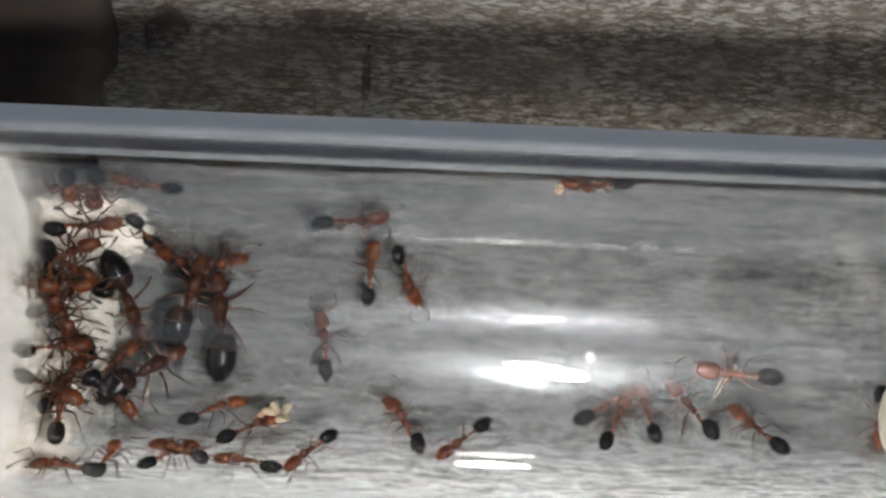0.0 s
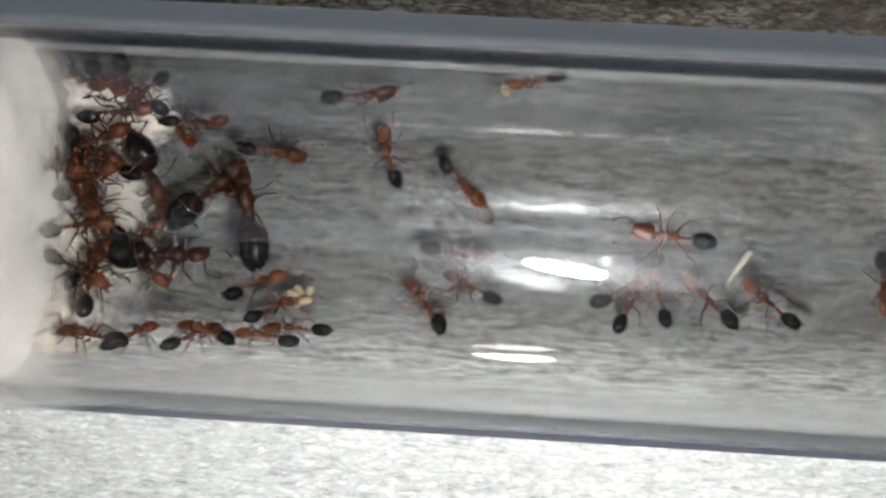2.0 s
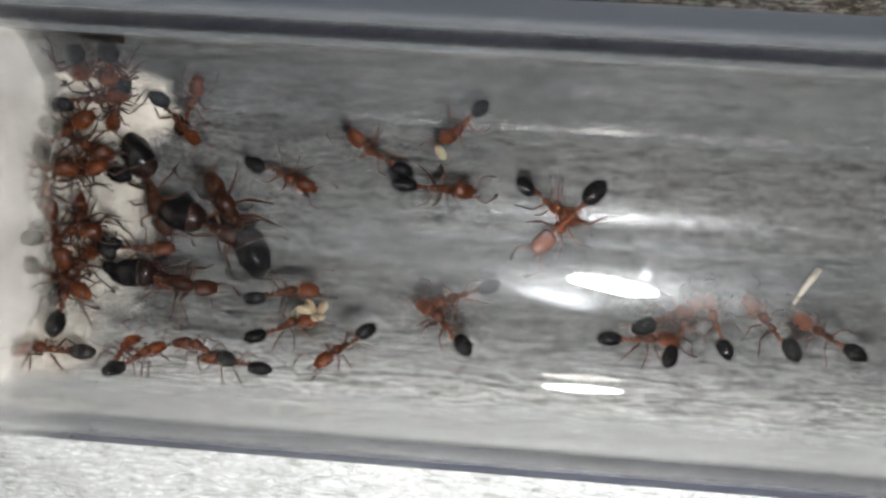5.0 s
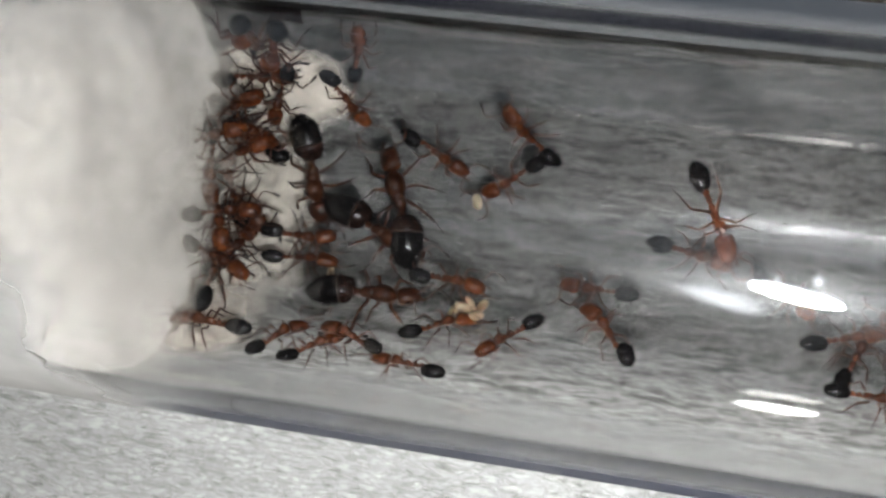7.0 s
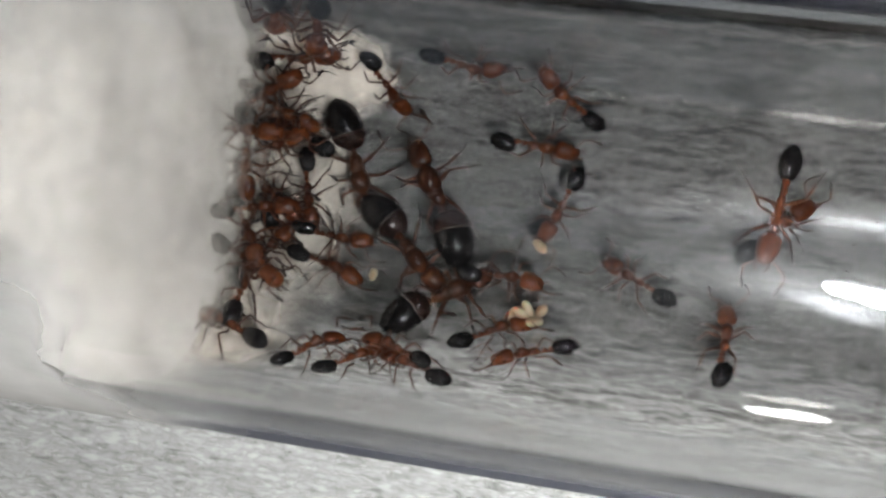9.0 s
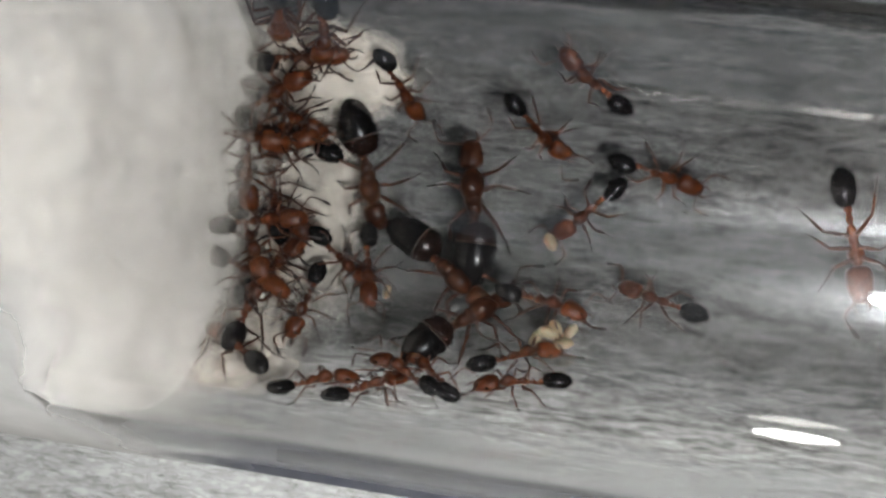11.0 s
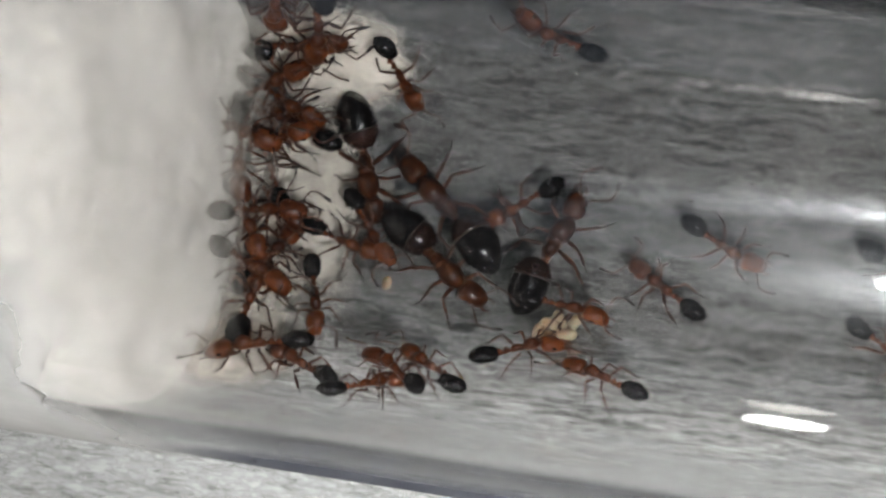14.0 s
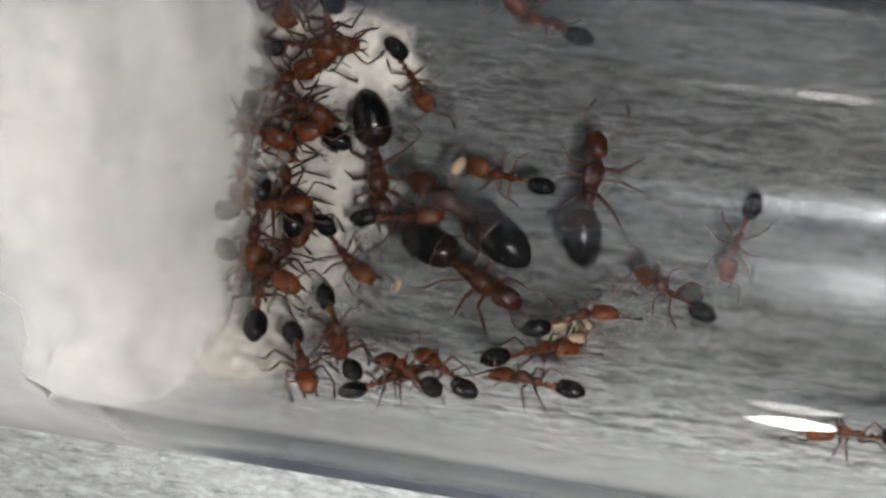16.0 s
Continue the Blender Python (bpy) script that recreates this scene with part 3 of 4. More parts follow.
def queen(size, seed):
    return ant("queen_ant", QUEEN, QUEEN_MESH, size, seed, "large dark brown queen ant with a big black gaster", "ant", "queen ants in the tube")


cotton_1 = worker(1.14, 1)
cotton_2 = worker(1.28, 2)
cotton_3 = worker(1.28, 3)
cotton_4 = worker(1.14, 4)
cotton_5 = worker(1.14, 5)
cotton_6 = worker(1.14, 6)
cotton_7 = worker(1.14, 7)
cotton_8 = worker(1.14, 8)
cotton_9 = worker(1.28, 9)
cotton_10 = worker(1.14, 10)
cotton_11 = worker(1.14, 11)
edge_1 = worker(1.00, 12)
edge_2 = worker(1.00, 13)
edge_3 = worker(1.00, 14)
edge_4 = worker(1.00, 15)
edge_5 = worker(1.00, 16)
edge_6 = worker(1.02, 17)
edge_7 = worker(1.00, 18)
queen_1 = queen(0.88, 19)
queen_2 = queen(0.89, 20)
queen_3 = queen(0.96, 21)
queen_4 = queen(0.88, 22)
brood_1 = worker(1.00, 23)
brood_2 = worker(1.00, 24)
brood_3 = worker(1.00, 25)
brood_4 = worker(1.00, 26)
roaming_1 = worker(1.00, 27)
roaming_2 = worker(1.04, 28)
roaming_3 = worker(1.10, 29)
roaming_4 = worker(1.00, 30)
roaming_5 = worker(1.00, 31)
roaming_6 = worker(1.11, 32)
roaming_7 = worker(1.01, 33)
roaming_8 = worker(1.06, 34)
roaming_9 = worker(1.00, 35)
far_1 = worker(1.11, 36)
far_2 = worker(1.03, 37)
far_3 = worker(1.00, 38)
far_4 = worker(1.12, 39)
far_5 = worker(1.09, 40)
far_6 = worker(1.00, 41)
roaming_10 = worker(1.04, 42)
huddled_1 = worker(1.10, 43)
huddled_2 = worker(1.12, 44)
huddled_3 = worker(1.10, 45)
huddled_4 = worker(1.08, 46)
huddled_5 = worker(1.12, 47)
huddled_6 = worker(1.10, 48)

# ---- brood ----
def brood(x, phi, psi, length, lift, seed):
    """A pale grub-like pupa lying on the floor of the tube."""
    rnd = random.Random(seed)
    bm = bmesh.new()
    r = 0.30 * length
    loft(bm, [(a, 0.05 * math.sin(a * 4), w, h * 0.9) for a, z, w, h in egg(-0.5 * length, 0.5 * length, r, r, 0, 10, 0.9, 1.1, 0.06)], 12)
    ob = mesh_object("ant_pupa", bm, PALE)
    p = bore_point(x, phi, r * 0.9 + lift) * MM
    ob.matrix_basis = Matrix.Translation(p) @ pose(0, 0, 0, phi, rnd.uniform(-12, 12), psi)
    return tagged(ob, "cream white ant pupa in the brood pile", "ant pupa", "brood pile")


for i, (x, phi, psi, lift) in enumerate(((9.5, -31, 20, 0), (10.0, -33, 80, 0), (9.7, -35, -30, 0), (10.3, -30, 50, 0.05), (9.9, -31, 110, 0.35),
                                         (9.3, -34, 60, 0.1), (10.2, -35, 5, 0.3), (9.7, -33, 150, 0.42))):
    brood(x, phi, psi, 0.62, lift, i)
carried_pupa = tagged(brood(10.0, 4, 0, 0.62, 0.3, 30), "cream white ant pupa carried in a worker's jaws")
brood(7.9, -44, 15, 0.45, 0, 20)
brood(4.4, -26, 70, 0.50, 0.1, 21)


# ---- white ball, wood block, films and marks ----
def white_ball():
    bm = bmesh.new()
    bmesh.ops.create_icosphere(bm, subdivisions=4, radius=2.6 * MM)
    for v in bm.verts:
        v.co *= 1 + 0.03 * noise.noise(v.co * 900)
    ob = mesh_object("food_ball", bm, PALE_BALL)
    ob.matrix_basis = Matrix.Translation(bore_point(36.6, -35, 2.6) * MM)
    tagged(ob, "smooth off-white round ball on the tube floor", "ball")


PALE_BALL = material("off_white_ball", 0.5, 0.0, (0.40, 0.355, 0.28))[0]
white_ball()


def wood_block():
    """A rough piece of dark wood with a broken, rounded edge."""
    bm = bmesh.new()
    k, rows = 160, []
    for inset, z in ((0.25, -0.3), (0.0, 0.2), (0.0, 1.3), (0.22, 1.9), (0.8, 2.3), (2.0, 2.4)):
        ring = []
        for i in range(k):
            a = 6.28319 * i / k
            c, q = math.cos(a), math.sin(a)
            r = 1.0 / max(abs(c) / (25.0 - inset), abs(q) / (14.0 - inset))
            x, y = r * c, r * q
            wave = 1.1 * noise.noise(Vector((x * 0.35, y * 0.35, 3.0))) + 0.5 * noise.noise(Vector((x * 1.3, y * 1.3, 8.0)))
            ring.append(Vector((x * (1 + wave / 25.0), y * (1 + wave / 14.0), z + 0.10 * noise.noise(Vector((x, y, z))))) * MM)
        rows.append(ring)
    rings_to_mesh(bm, rows)
    ob = mesh_object("wood_block", bm, WOOD)
    ob.matrix_basis = pose(-0.0230, 0.0232, 0, 0, 0, -3)
    tagged(ob, "dark brown wooden block lying beside the tube", "wood block")


wood_block()


def smear(x, y, lx, ly, turn, seed, mat=None):
    """A thin whitish film on the top of the glass."""
    bm = bmesh.new()
    cover = bm.verts.layers.float.new("cover")
    k, rows = 24, []
    c, s = math.cos(radians(turn)), math.sin(radians(turn))
    for r in (1.0, 0.75, 0.5, 0.25, 0.02):
        ring = []
        for i in range(k):
            a = 6.28319 * i / k
            e = r * (1 + 0.35 * noise.noise(Vector((math.cos(a) * 1.5, math.sin(a) * 1.5, seed))))
            u, v = lx * e * math.cos(a), ly * e * math.sin(a)
            px, py = x + u * c - v * s, y + u * s + v * c
            ring.append(Vector((px, py, SIDE + math.sqrt((SIDE + 0.006) ** 2 - py * py))) * MM)
        rows.append(ring)
    rings_to_mesh(bm, rows, False)
    for i, v in enumerate(bm.verts):
        v[cover] = 0.25 * (i // k)
    ob = mesh_object("whitish_mark", bm, mat or WHITISH_FILM)
    tagged(ob, "faint whitish mark on the glass", "smear", "smears on the tube")


BROWN_PATCH, sn, sl, sb = material("dark_brown_film", 0.8, 0.0, (0.035, 0.022, 0.014))
sl.new(ramp(sn, sl, noise_node(sn, sl, 700, 5, (1, 1, 1), 0.65).outputs["Fac"],
            [(0.36, (0.0, 0.0, 0.0)), (0.62, (0.75, 0.75, 0.75))]).outputs["Color"], sb.inputs["Alpha"])


# the tube's shade on the table, painted in brown
BACK_SHADE, in_, il, ib = material("brown_shade_film", 0.9, 0.0, (0.085, 0.055, 0.034))
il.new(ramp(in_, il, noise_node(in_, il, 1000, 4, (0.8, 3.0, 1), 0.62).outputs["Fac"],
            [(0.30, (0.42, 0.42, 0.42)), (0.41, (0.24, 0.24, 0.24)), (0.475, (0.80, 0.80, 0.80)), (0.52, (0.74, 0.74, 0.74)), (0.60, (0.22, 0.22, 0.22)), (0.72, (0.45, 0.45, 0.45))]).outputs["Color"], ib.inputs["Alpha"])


# washed-out brightness in front of the tube, put into a pale film
FRONT_LIGHT, pn, pl, pb = material("pale_light_film", 0.9, 0.0, (0.62, 0.615, 0.60))
pl.new(ramp(pn, pl, noise_node(pn, pl, 1300, 6, (0.8, 2.4, 1), 0.7).outputs["Fac"],
            [(0.36, (0.10, 0.10, 0.10)), (0.64, (0.66, 0.66, 0.66))]).outputs["Color"], pb.inputs["Alpha"])


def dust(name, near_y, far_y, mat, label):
    """A thin film on the table beside the tube: painted shade behind it, painted brightness in front."""
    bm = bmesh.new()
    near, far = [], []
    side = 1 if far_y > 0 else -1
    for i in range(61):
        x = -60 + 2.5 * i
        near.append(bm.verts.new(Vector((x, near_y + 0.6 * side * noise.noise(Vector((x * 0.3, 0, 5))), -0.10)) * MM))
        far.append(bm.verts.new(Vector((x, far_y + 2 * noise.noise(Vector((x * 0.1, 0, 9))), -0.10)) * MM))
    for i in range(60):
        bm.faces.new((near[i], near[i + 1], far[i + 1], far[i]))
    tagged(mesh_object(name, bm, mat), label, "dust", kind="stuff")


dust("brown_shade_sheet", 8.4, 36, BACK_SHADE, "thin brown film painting the tube's shade on the grey table")
dust("pale_light_sheet", -8.2, -30, FRONT_LIGHT, "thin pale film painting bright light on the grey table")


def stain(x, y, lx, ly, seed):
    """A dark brown patch with a ragged outline, lying on the table."""
    bm = bmesh.new()
    rows = []
    for r in (1.0, 0.7, 0.4, 0.02):
        ring = []
        for i in range(28):
            a = 6.28319 * i / 28
            e = r * (1 + 0.45 * noise.noise(Vector((math.cos(a) * 1.6, math.sin(a) * 1.6, seed))))
            ring.append(Vector((x + lx * e * math.cos(a), y + ly * e * math.sin(a), -0.06)) * MM)
        rows.append(ring)
    rings_to_mesh(bm, rows, False)
    tagged(mesh_object("table_patch", bm, BROWN_PATCH), "dark brown patch on the grey table top", "stain", "stains on the table")


stain(12.7, 11.0, 0.22, 1.3, 40.0)
stain(3.9, 12.6, 0.9, 1.2, 41.0)
stain(11.0, 13.6, 1.6, 0.35, 42.0)
smear(19.6, -1.45, 1.5, 0.30, -9, 1.0)
smear(22.0, -0.65, 0.24, 0.24, 0, 2.0)
smear(20.9, -0.75, 0.12, 0.12, 0, 5.0)


def scratches():
    """White ticks painting the glints of a highlight on tiny scratches along the top of the tube."""
    rnd = random.Random(12)
    bm = bmesh.new()
    for i in range(700):
        x = 11.0 + 13.0 * rnd.random() ** 0.7
        y = 0.25 + rnd.gauss(0, 0.12)
        w, h = rnd.uniform(0.003, 0.009), rnd.uniform(0.015, 0.06)
        z = SIDE + math.sqrt((SIDE + 0.006) ** 2 - y * y)
        vs = [bm.verts.new(Vector((x + a, y + b, z - 0.16 * b)) * MM) for a, b in ((-w, -h), (w, -h), (w, h), (-w, h))]
        bm.faces.new(vs)
    ob = mesh_object("scratch_glints", bm, GLINT_WHITE)
    tagged(ob, "line of white ticks painted as glints on fine scratches", "scratches", "smears on the tube", "stuff")


GLINT_WHITE = material("scratch_glint_white", 0.35, 0.0, (0.92, 0.94, 0.98))
GLINT_WHITE[3].inputs["Alpha"].default_value = 0.16
GLINT_WHITE = GLINT_WHITE[0]
scratches()


def sliver():
    """A white paper-like sliver on the floor of the tube."""
    bm = bmesh.new()
    limb(bm, [(-0.85, 0, 0), (-0.3, 0.02, 0.03), (0.3, 0.0, 0.05), (0.85, -0.03, 0.02)], [0.05, 0.10, 0.14, 0.12], 6)
    ob = mesh_object("white_sliver", bm, PALE_BALL)
    ob.matrix_basis = Matrix.Translation(bore_point(28.2, -12, 0.7) * MM) @ pose(0, 0, 0, -12, -14, 62)
    tagged(ob, "thin white sliver leaning on the tube floor", "sliver")


sliver()


def crumbs():
    rnd = random.Random(8)
    bm = bmesh.new()
    for i in range(46):
        p = bore_point(rnd.uniform(2.5, 24), rnd.uniform(-46, 34), 0.03)
        r = rnd.uniform(0.02, 0.06)
        limb(bm, [p + Vector((-r * 1.6, 0, 0)), p + Vector((0, r * rnd.uniform(-0.6, 0.6), r * 0.4)), p + Vector((r * 1.6, r * rnd.uniform(-1, 1), 0))], [r * 0.4, r * 0.7, r * 0.3], 5)
    tagged(mesh_object("debris_crumbs", bm, DARK_TIP), "tiny dark crumbs of debris on the tube floor", "debris", kind="stuff")


crumbs()


def droplets():
    """Tiny beads of water on the floor of the tube round the brood."""
    rnd = random.Random(31)
    bm = bmesh.new()
    for i in range(90):
        p = bore_point(rnd.gauss(8.5, 3.0), rnd.gauss(-8, 16), 0.0)
        r = rnd.uniform(0.015, 0.055)
        bmesh.ops.create_icosphere(bm, subdivisions=1, radius=r * MM, matrix=Matrix.Translation(p * MM))
    tagged(mesh_object("water_droplets", bm, WATER), "tiny clear water droplets on the tube floor", "droplets", kind="stuff")


WATER = glass_material("clear_water", (1, 1, 1))
droplets()


# ---- how things move ----
def on_bore(x, phi, psi, lift):
    """The pose of an ant on the inside of the tube: mm along it, degrees round it and its heading."""
    return Matrix.Translation(bore_point(x, phi, lift) * MM) @ pose(0, 0, 0, phi) @ pose(0, 0, 0, 0, 0, psi)


def crawl(thing, lift, rows):
    walk(thing, [(t, on_bore(x, phi, psi, lift)) for t, x, phi, psi in rows])
    feelers = [c for c in thing.children if c.name.startswith("antenna")]
    legs = [c for c in thing.children if c.name.startswith("leg")]
    rnd = random.Random(round(rows[0][1] * 1000))
    for f in feelers:
        rest, steps = f.matrix_basis.copy(), []
        for i in range(17):
            steps.append((float(i), rest @ pose(0, 0, 0, 0, rnd.uniform(-7, 7), rnd.uniform(-14, 14))))
        walk(f, steps)
    went = [math.hypot(b[1] - a[1], 0.119 * (b[2] - a[2])) + 0.012 * abs(b[3] - a[3]) for a, b in zip(rows, rows[1:])]
    if sum(went) < 3.5:
        return
    for i, leg in enumerate(legs):
        rest, phase, steps, gone = leg.matrix_basis.copy(), (i % 2) ^ (i // 2 % 2), [], 0.0
        for j in range(81):
            t = j * 0.2
            k = max(n for n in range(len(rows)) if rows[n][0] <= t + 1e-6)
            speed = went[k] / (rows[k + 1][0] - rows[k][0]) if k < len(went) else 0.0
            gone += min(speed, 3.5) * 0.2
            steps.append((t, rest @ pose(0, 0, 0, 0, 0, 15 * math.sin(2.1 * gone + math.pi * phase))))
        walk(leg, steps)


def motions():
    crawl(cotton_1, 0.3, [(0, 1.78, 39.3, 7), (1, 1.86, 40.2, 10), (2, 2.04, 38.5, 11), (6, 1.07, 41.4, 13), (7, 1.01, 40.7, 10), (8.5, 1.20, 41.5, 9), (12.5, 1.10, 40.5, 12), (16, 1.11, 40.5, 5)])
    crawl(cotton_2, 1, [(0, 2.82, 68.4, -99), (1, 2.82, 68.4, -99), (6, 2.64, 68.6, -103), (7, 2.36, 63.2, -106), (8.5, 2.54, 63.2, -101), (12.5, 2.23, 55.2, -100), (16, 2.10, 53.0, -100)])
    crawl(cotton_3, 1.4, [(0, 2.06, 79.8, -103), (1, 2.06, 79.0, -102), (3.7, 1.95, 75.5, -103), (7, 1.77, 82.2, -109), (8.5, 1.61, 79.6, -108), (12.5, 1.26, 69.6, -105), (16, 1.23, 70.4, -107)])
    crawl(cotton_4, 0.8, [(0, 0.98, 28.1, 29), (1, 1.34, 27.7, 29), (6, -0.05, 27.9, 42), (7, -0.01, 28.5, 35), (8.5, 0.10, 29.0, 39), (12.5, 0.21, 29.3, 38), (15, 0.21, 29.5, 33), (16, 0.25, 29.7, 36)])
    crawl(cotton_5, 0.2, [(0, 1.09, 15.4, 162), (1, 1.20, 16.6, 157), (3.7, 1.02, 14.4, 164), (6, 0.66, 15.5, 161), (7, 0.54, 16.7, 156), (8.5, 0.86, 16.0, 156), (11, 0.77, 16.0, 158), (12.5, 0.77, 16.3, 157), (16, 0.72, 16.6, 159)])
    crawl(cotton_6, 1.8, [(0, -0.59, 16.9, -2), (6, -0.59, 16.9, -2), (7, -0.43, 19.5, 24), (8.5, -0.40, 18.0, 7), (12.5, -0.45, 17.0, -6), (15, -0.54, 15.7, -20), (16, -0.44, 16.2, -14)])
    crawl(cotton_7, 0.6, [(0, 1.01, -0.8, 129), (1, 1.30, -0.4, 113), (3, 1.16, -8.8, 145), (6, 0.80, -3.8, 118), (7, 0.12, -0.6, 113), (8.5, 0.12, -2.5, 110), (12.5, 0.47, -0.2, 104), (13.5, 0.40, 3.8, 103), (15, 0.04, 2.7, 123), (16, 0.59, -2.2, 106)])
    crawl(cotton_8, 1.6, [(0, 0.54, 18.5, -89), (1, 0.54, 18.5, -89), (6, -0.47, 6.4, -85), (7, -0.36, 5.9, -89), (8.5, -0.18, 6.1, -90), (12.5, -0.30, 6.1, -85), (16, -0.56, 3.1, -91)])
    crawl(cotton_9, 0.4, [(0, 1.22, -36.4, 94), (1, 1.28, -34.4, 84), (2, 1.18, -32.5, 88), (3, 1.16, -36.8, 93), (3.7, 1.33, -39.6, 90), (6, 0.14, -31.7, 87), (7, 0.23, -33.2, 89), (8.5, 0.36, -36.9, 88), (11, 0.51, -38.2, 85), (12.5, 0.56, -38.8, 87), (13.5, 0.58, -38.7, 88), (15, 0.62, -36.8, 94), (16, 0.52, -36.1, 101)])
    crawl(cotton_10, 1.2, [(0, 0.86, 6.0, -71), (1, 0.86, 6.0, -71), (6, -0.11, -14.8, -63), (7, 0.07, -13.4, -71), (8.5, 0.13, -21.1, -57), (12.5, 0.19, -17.4, -57), (13.5, -0.05, -13.5, -55), (15, 0.07, -20.7, -67), (16, 0.07, -18.0, -83)])
    crawl(cotton_11, 0.2, [(0, 2.17, -69.1, 166), (1, 1.66, -57.6, 149), (2, 1.70, -60.7, 165), (3, 1.72, -63.6, 176), (3.7, 1.45, -63.4, 162), (6, 0.47, -58.2, 190), (7, 0.75, -56.3, 175), (8.5, 0.37, -55.5, 158), (11, 0.43, -53.3, 142), (12.5, 0.39, -53.2, 142), (13.5, 0.99, -54.2, 171), (14.5, 1.32, -56.5, 233), (15, 1.23, -56.5, 261), (16, 2.54, -58.8, 298)])
    crawl(edge_1, 0.1, [(0, 6.05, -54.6, 47), (1, 6.16, -55.2, 45), (2, 5.92, -55.2, 42), (3, 5.67, -58.9, 55), (3.7, 4.47, -59.8, 120), (6, 3.24, -55.7, 61), (7, 3.49, -56.1, 62), (8.5, 3.30, -57.0, 60), (11, 3.40, -62.3, 41), (12.5, 2.89, -62.8, 55), (13.5, 2.56, -60.6, 113), (14.5, 2.88, -57.5, 172), (15, 2.78, -56.7, 167), (16, 3.46, -50.8, 125)])
    crawl(edge_2, 0, [(0, 3.60, -57.4, 82), (1, 3.47, -56.3, 65), (2, 3.39, -56.5, 46), (3, 3.51, -58.5, 37), (3.7, 3.34, -59.4, 46), (6, 4.71, -57.1, 53), (7, 4.88, -57.7, 51), (8.5, 4.85, -58.6, 48), (11, 4.95, -60.2, 43), (12.5, 5.04, -61.5, 43), (13.5, 4.97, -63.0, 33), (15, 5.11, -61.1, 36), (16, 5.15, -59.9, 48)])
    crawl(edge_3, 0.4, [(0, 6.36, -55.5, 151), (6, 6.36, -55.5, 151), (7, 6.13, -53.8, 151), (8.5, 6.13, -55.5, 152), (11, 5.87, -55.7, 145), (12.5, 5.69, -58.4, 138), (13.5, 5.58, -58.2, 137), (15, 5.55, -58.4, 136), (16, 5.75, -59.3, 141)])
    crawl(edge_4, 0.2, [(0, 9.08, -58.6, 170), (1, 8.80, -57.3, 171), (2, 8.75, -54.8, 172), (3, 6.88, -56.8, 180), (3.7, 5.96, -55.6, 169), (6, 8.58, -61.8, 170), (7, 8.39, -62.3, 173), (8.5, 7.07, -61.9, 166), (11, 6.52, -52.4, 137), (12.5, 6.60, -53.9, 144), (13.5, 6.49, -53.5, 145), (15, 6.47, -53.2, 149), (16, 6.61, -53.8, 143)])
    crawl(edge_5, 0, [(0, 11.53, -49.3, -128), (1, 10.44, -46.0, -191), (2, 9.95, -48.3, -181), (3, 9.95, -54.7, -151), (3.7, 10.31, -61.5, -132), (6, 11.82, -37.5, -132), (7, 11.52, -40.9, -134), (8.5, 10.75, -44.6, -151), (11, 9.19, -50.1, -167), (12.5, 9.80, -49.3, -183), (13.5, 11.08, -46.5, -209), (14.5, 11.52, -48.1, -189), (15, 10.90, -49.6, -175), (16, 9.23, -51.7, -189)])
    crawl(edge_6, 0, [(0, 9.04, -38.8, 35), (1, 9.06, -37.5, 37), (2, 9.05, -37.7, 37), (3, 8.94, -38.9, 36), (3.7, 8.96, -39.4, 34), (6, 9.06, -39.4, 31), (7, 9.04, -39.9, 32), (8.5, 8.97, -39.7, 35), (11, 8.96, -40.5, 30), (12.5, 9.08, -41.5, 25), (13.5, 9.00, -41.3, 26), (15, 8.94, -40.5, 31), (16, 9.03, -41.0, 27)])
    crawl(edge_7, 0.5, [(0, 7.49, -34.3, 30), (1, 7.89, -32.1, 38), (2, 8.16, -30.6, 31), (3, 8.25, -27.5, 14), (3.7, 8.40, -28.6, 19), (6, 9.10, -27.0, 8), (7, 9.06, -24.9, -1), (8.5, 8.93, -22.7, 2), (11, 9.45, -24.5, -7), (12.5, 9.83, -24.8, -25), (13.5, 10.07, -28.3, -16), (15, 10.01, -28.5, 17), (16, 10.02, -31.4, 27)])
    crawl(queen_1, 0, [(0, 3.51, 6.4, -68), (1, 3.45, 7.0, -71), (2, 3.47, 7.4, -68), (3, 3.57, 6.4, -68), (3.7, 3.54, 6.2, -67), (6, 3.28, 4.0, -74), (7, 3.23, 4.7, -76), (8.5, 3.36, 5.4, -70), (11, 3.30, 5.7, -74), (12.5, 3.30, 5.3, -72), (13.5, 3.29, 4.9, -73), (15, 3.25, 4.2, -80), (16, 3.30, 5.0, -79)])
    crawl(queen_2, 0.1, [(0, 6.07, 12.6, 67), (1, 6.01, 11.8, 53), (2, 5.93, 7.5, 39), (3, 5.51, 2.9, 35), (3.7, 5.69, 3.1, 21), (6, 6.35, -13.6, -39), (7, 6.20, -11.3, -28), (8.5, 5.58, -17.9, -47), (11, 6.37, -19.4, -39), (12.5, 6.41, -19.8, -37), (13.5, 6.17, -20.7, -41), (15, 6.13, -20.7, -38), (16, 6.76, -22.1, -31)])
    crawl(queen_3, 0.2, [(0, 7.36, 3.9, 96), (1, 7.11, 2.8, 104), (2, 7.48, 0.5, 104), (3, 7.20, -0.7, 120), (3.7, 6.93, -0.6, 126), (6, 6.44, 1.2, 119), (7, 6.62, 2.6, 110), (8.5, 6.13, 1.5, 124), (11, 6.79, 3.2, 101), (12.5, 6.64, 4.4, 102), (13.5, 5.79, -0.6, 137), (14.5, 5.89, -2.4, 141), (15, 5.99, -3.6, 147), (16, 6.00, -3.0, 153)])
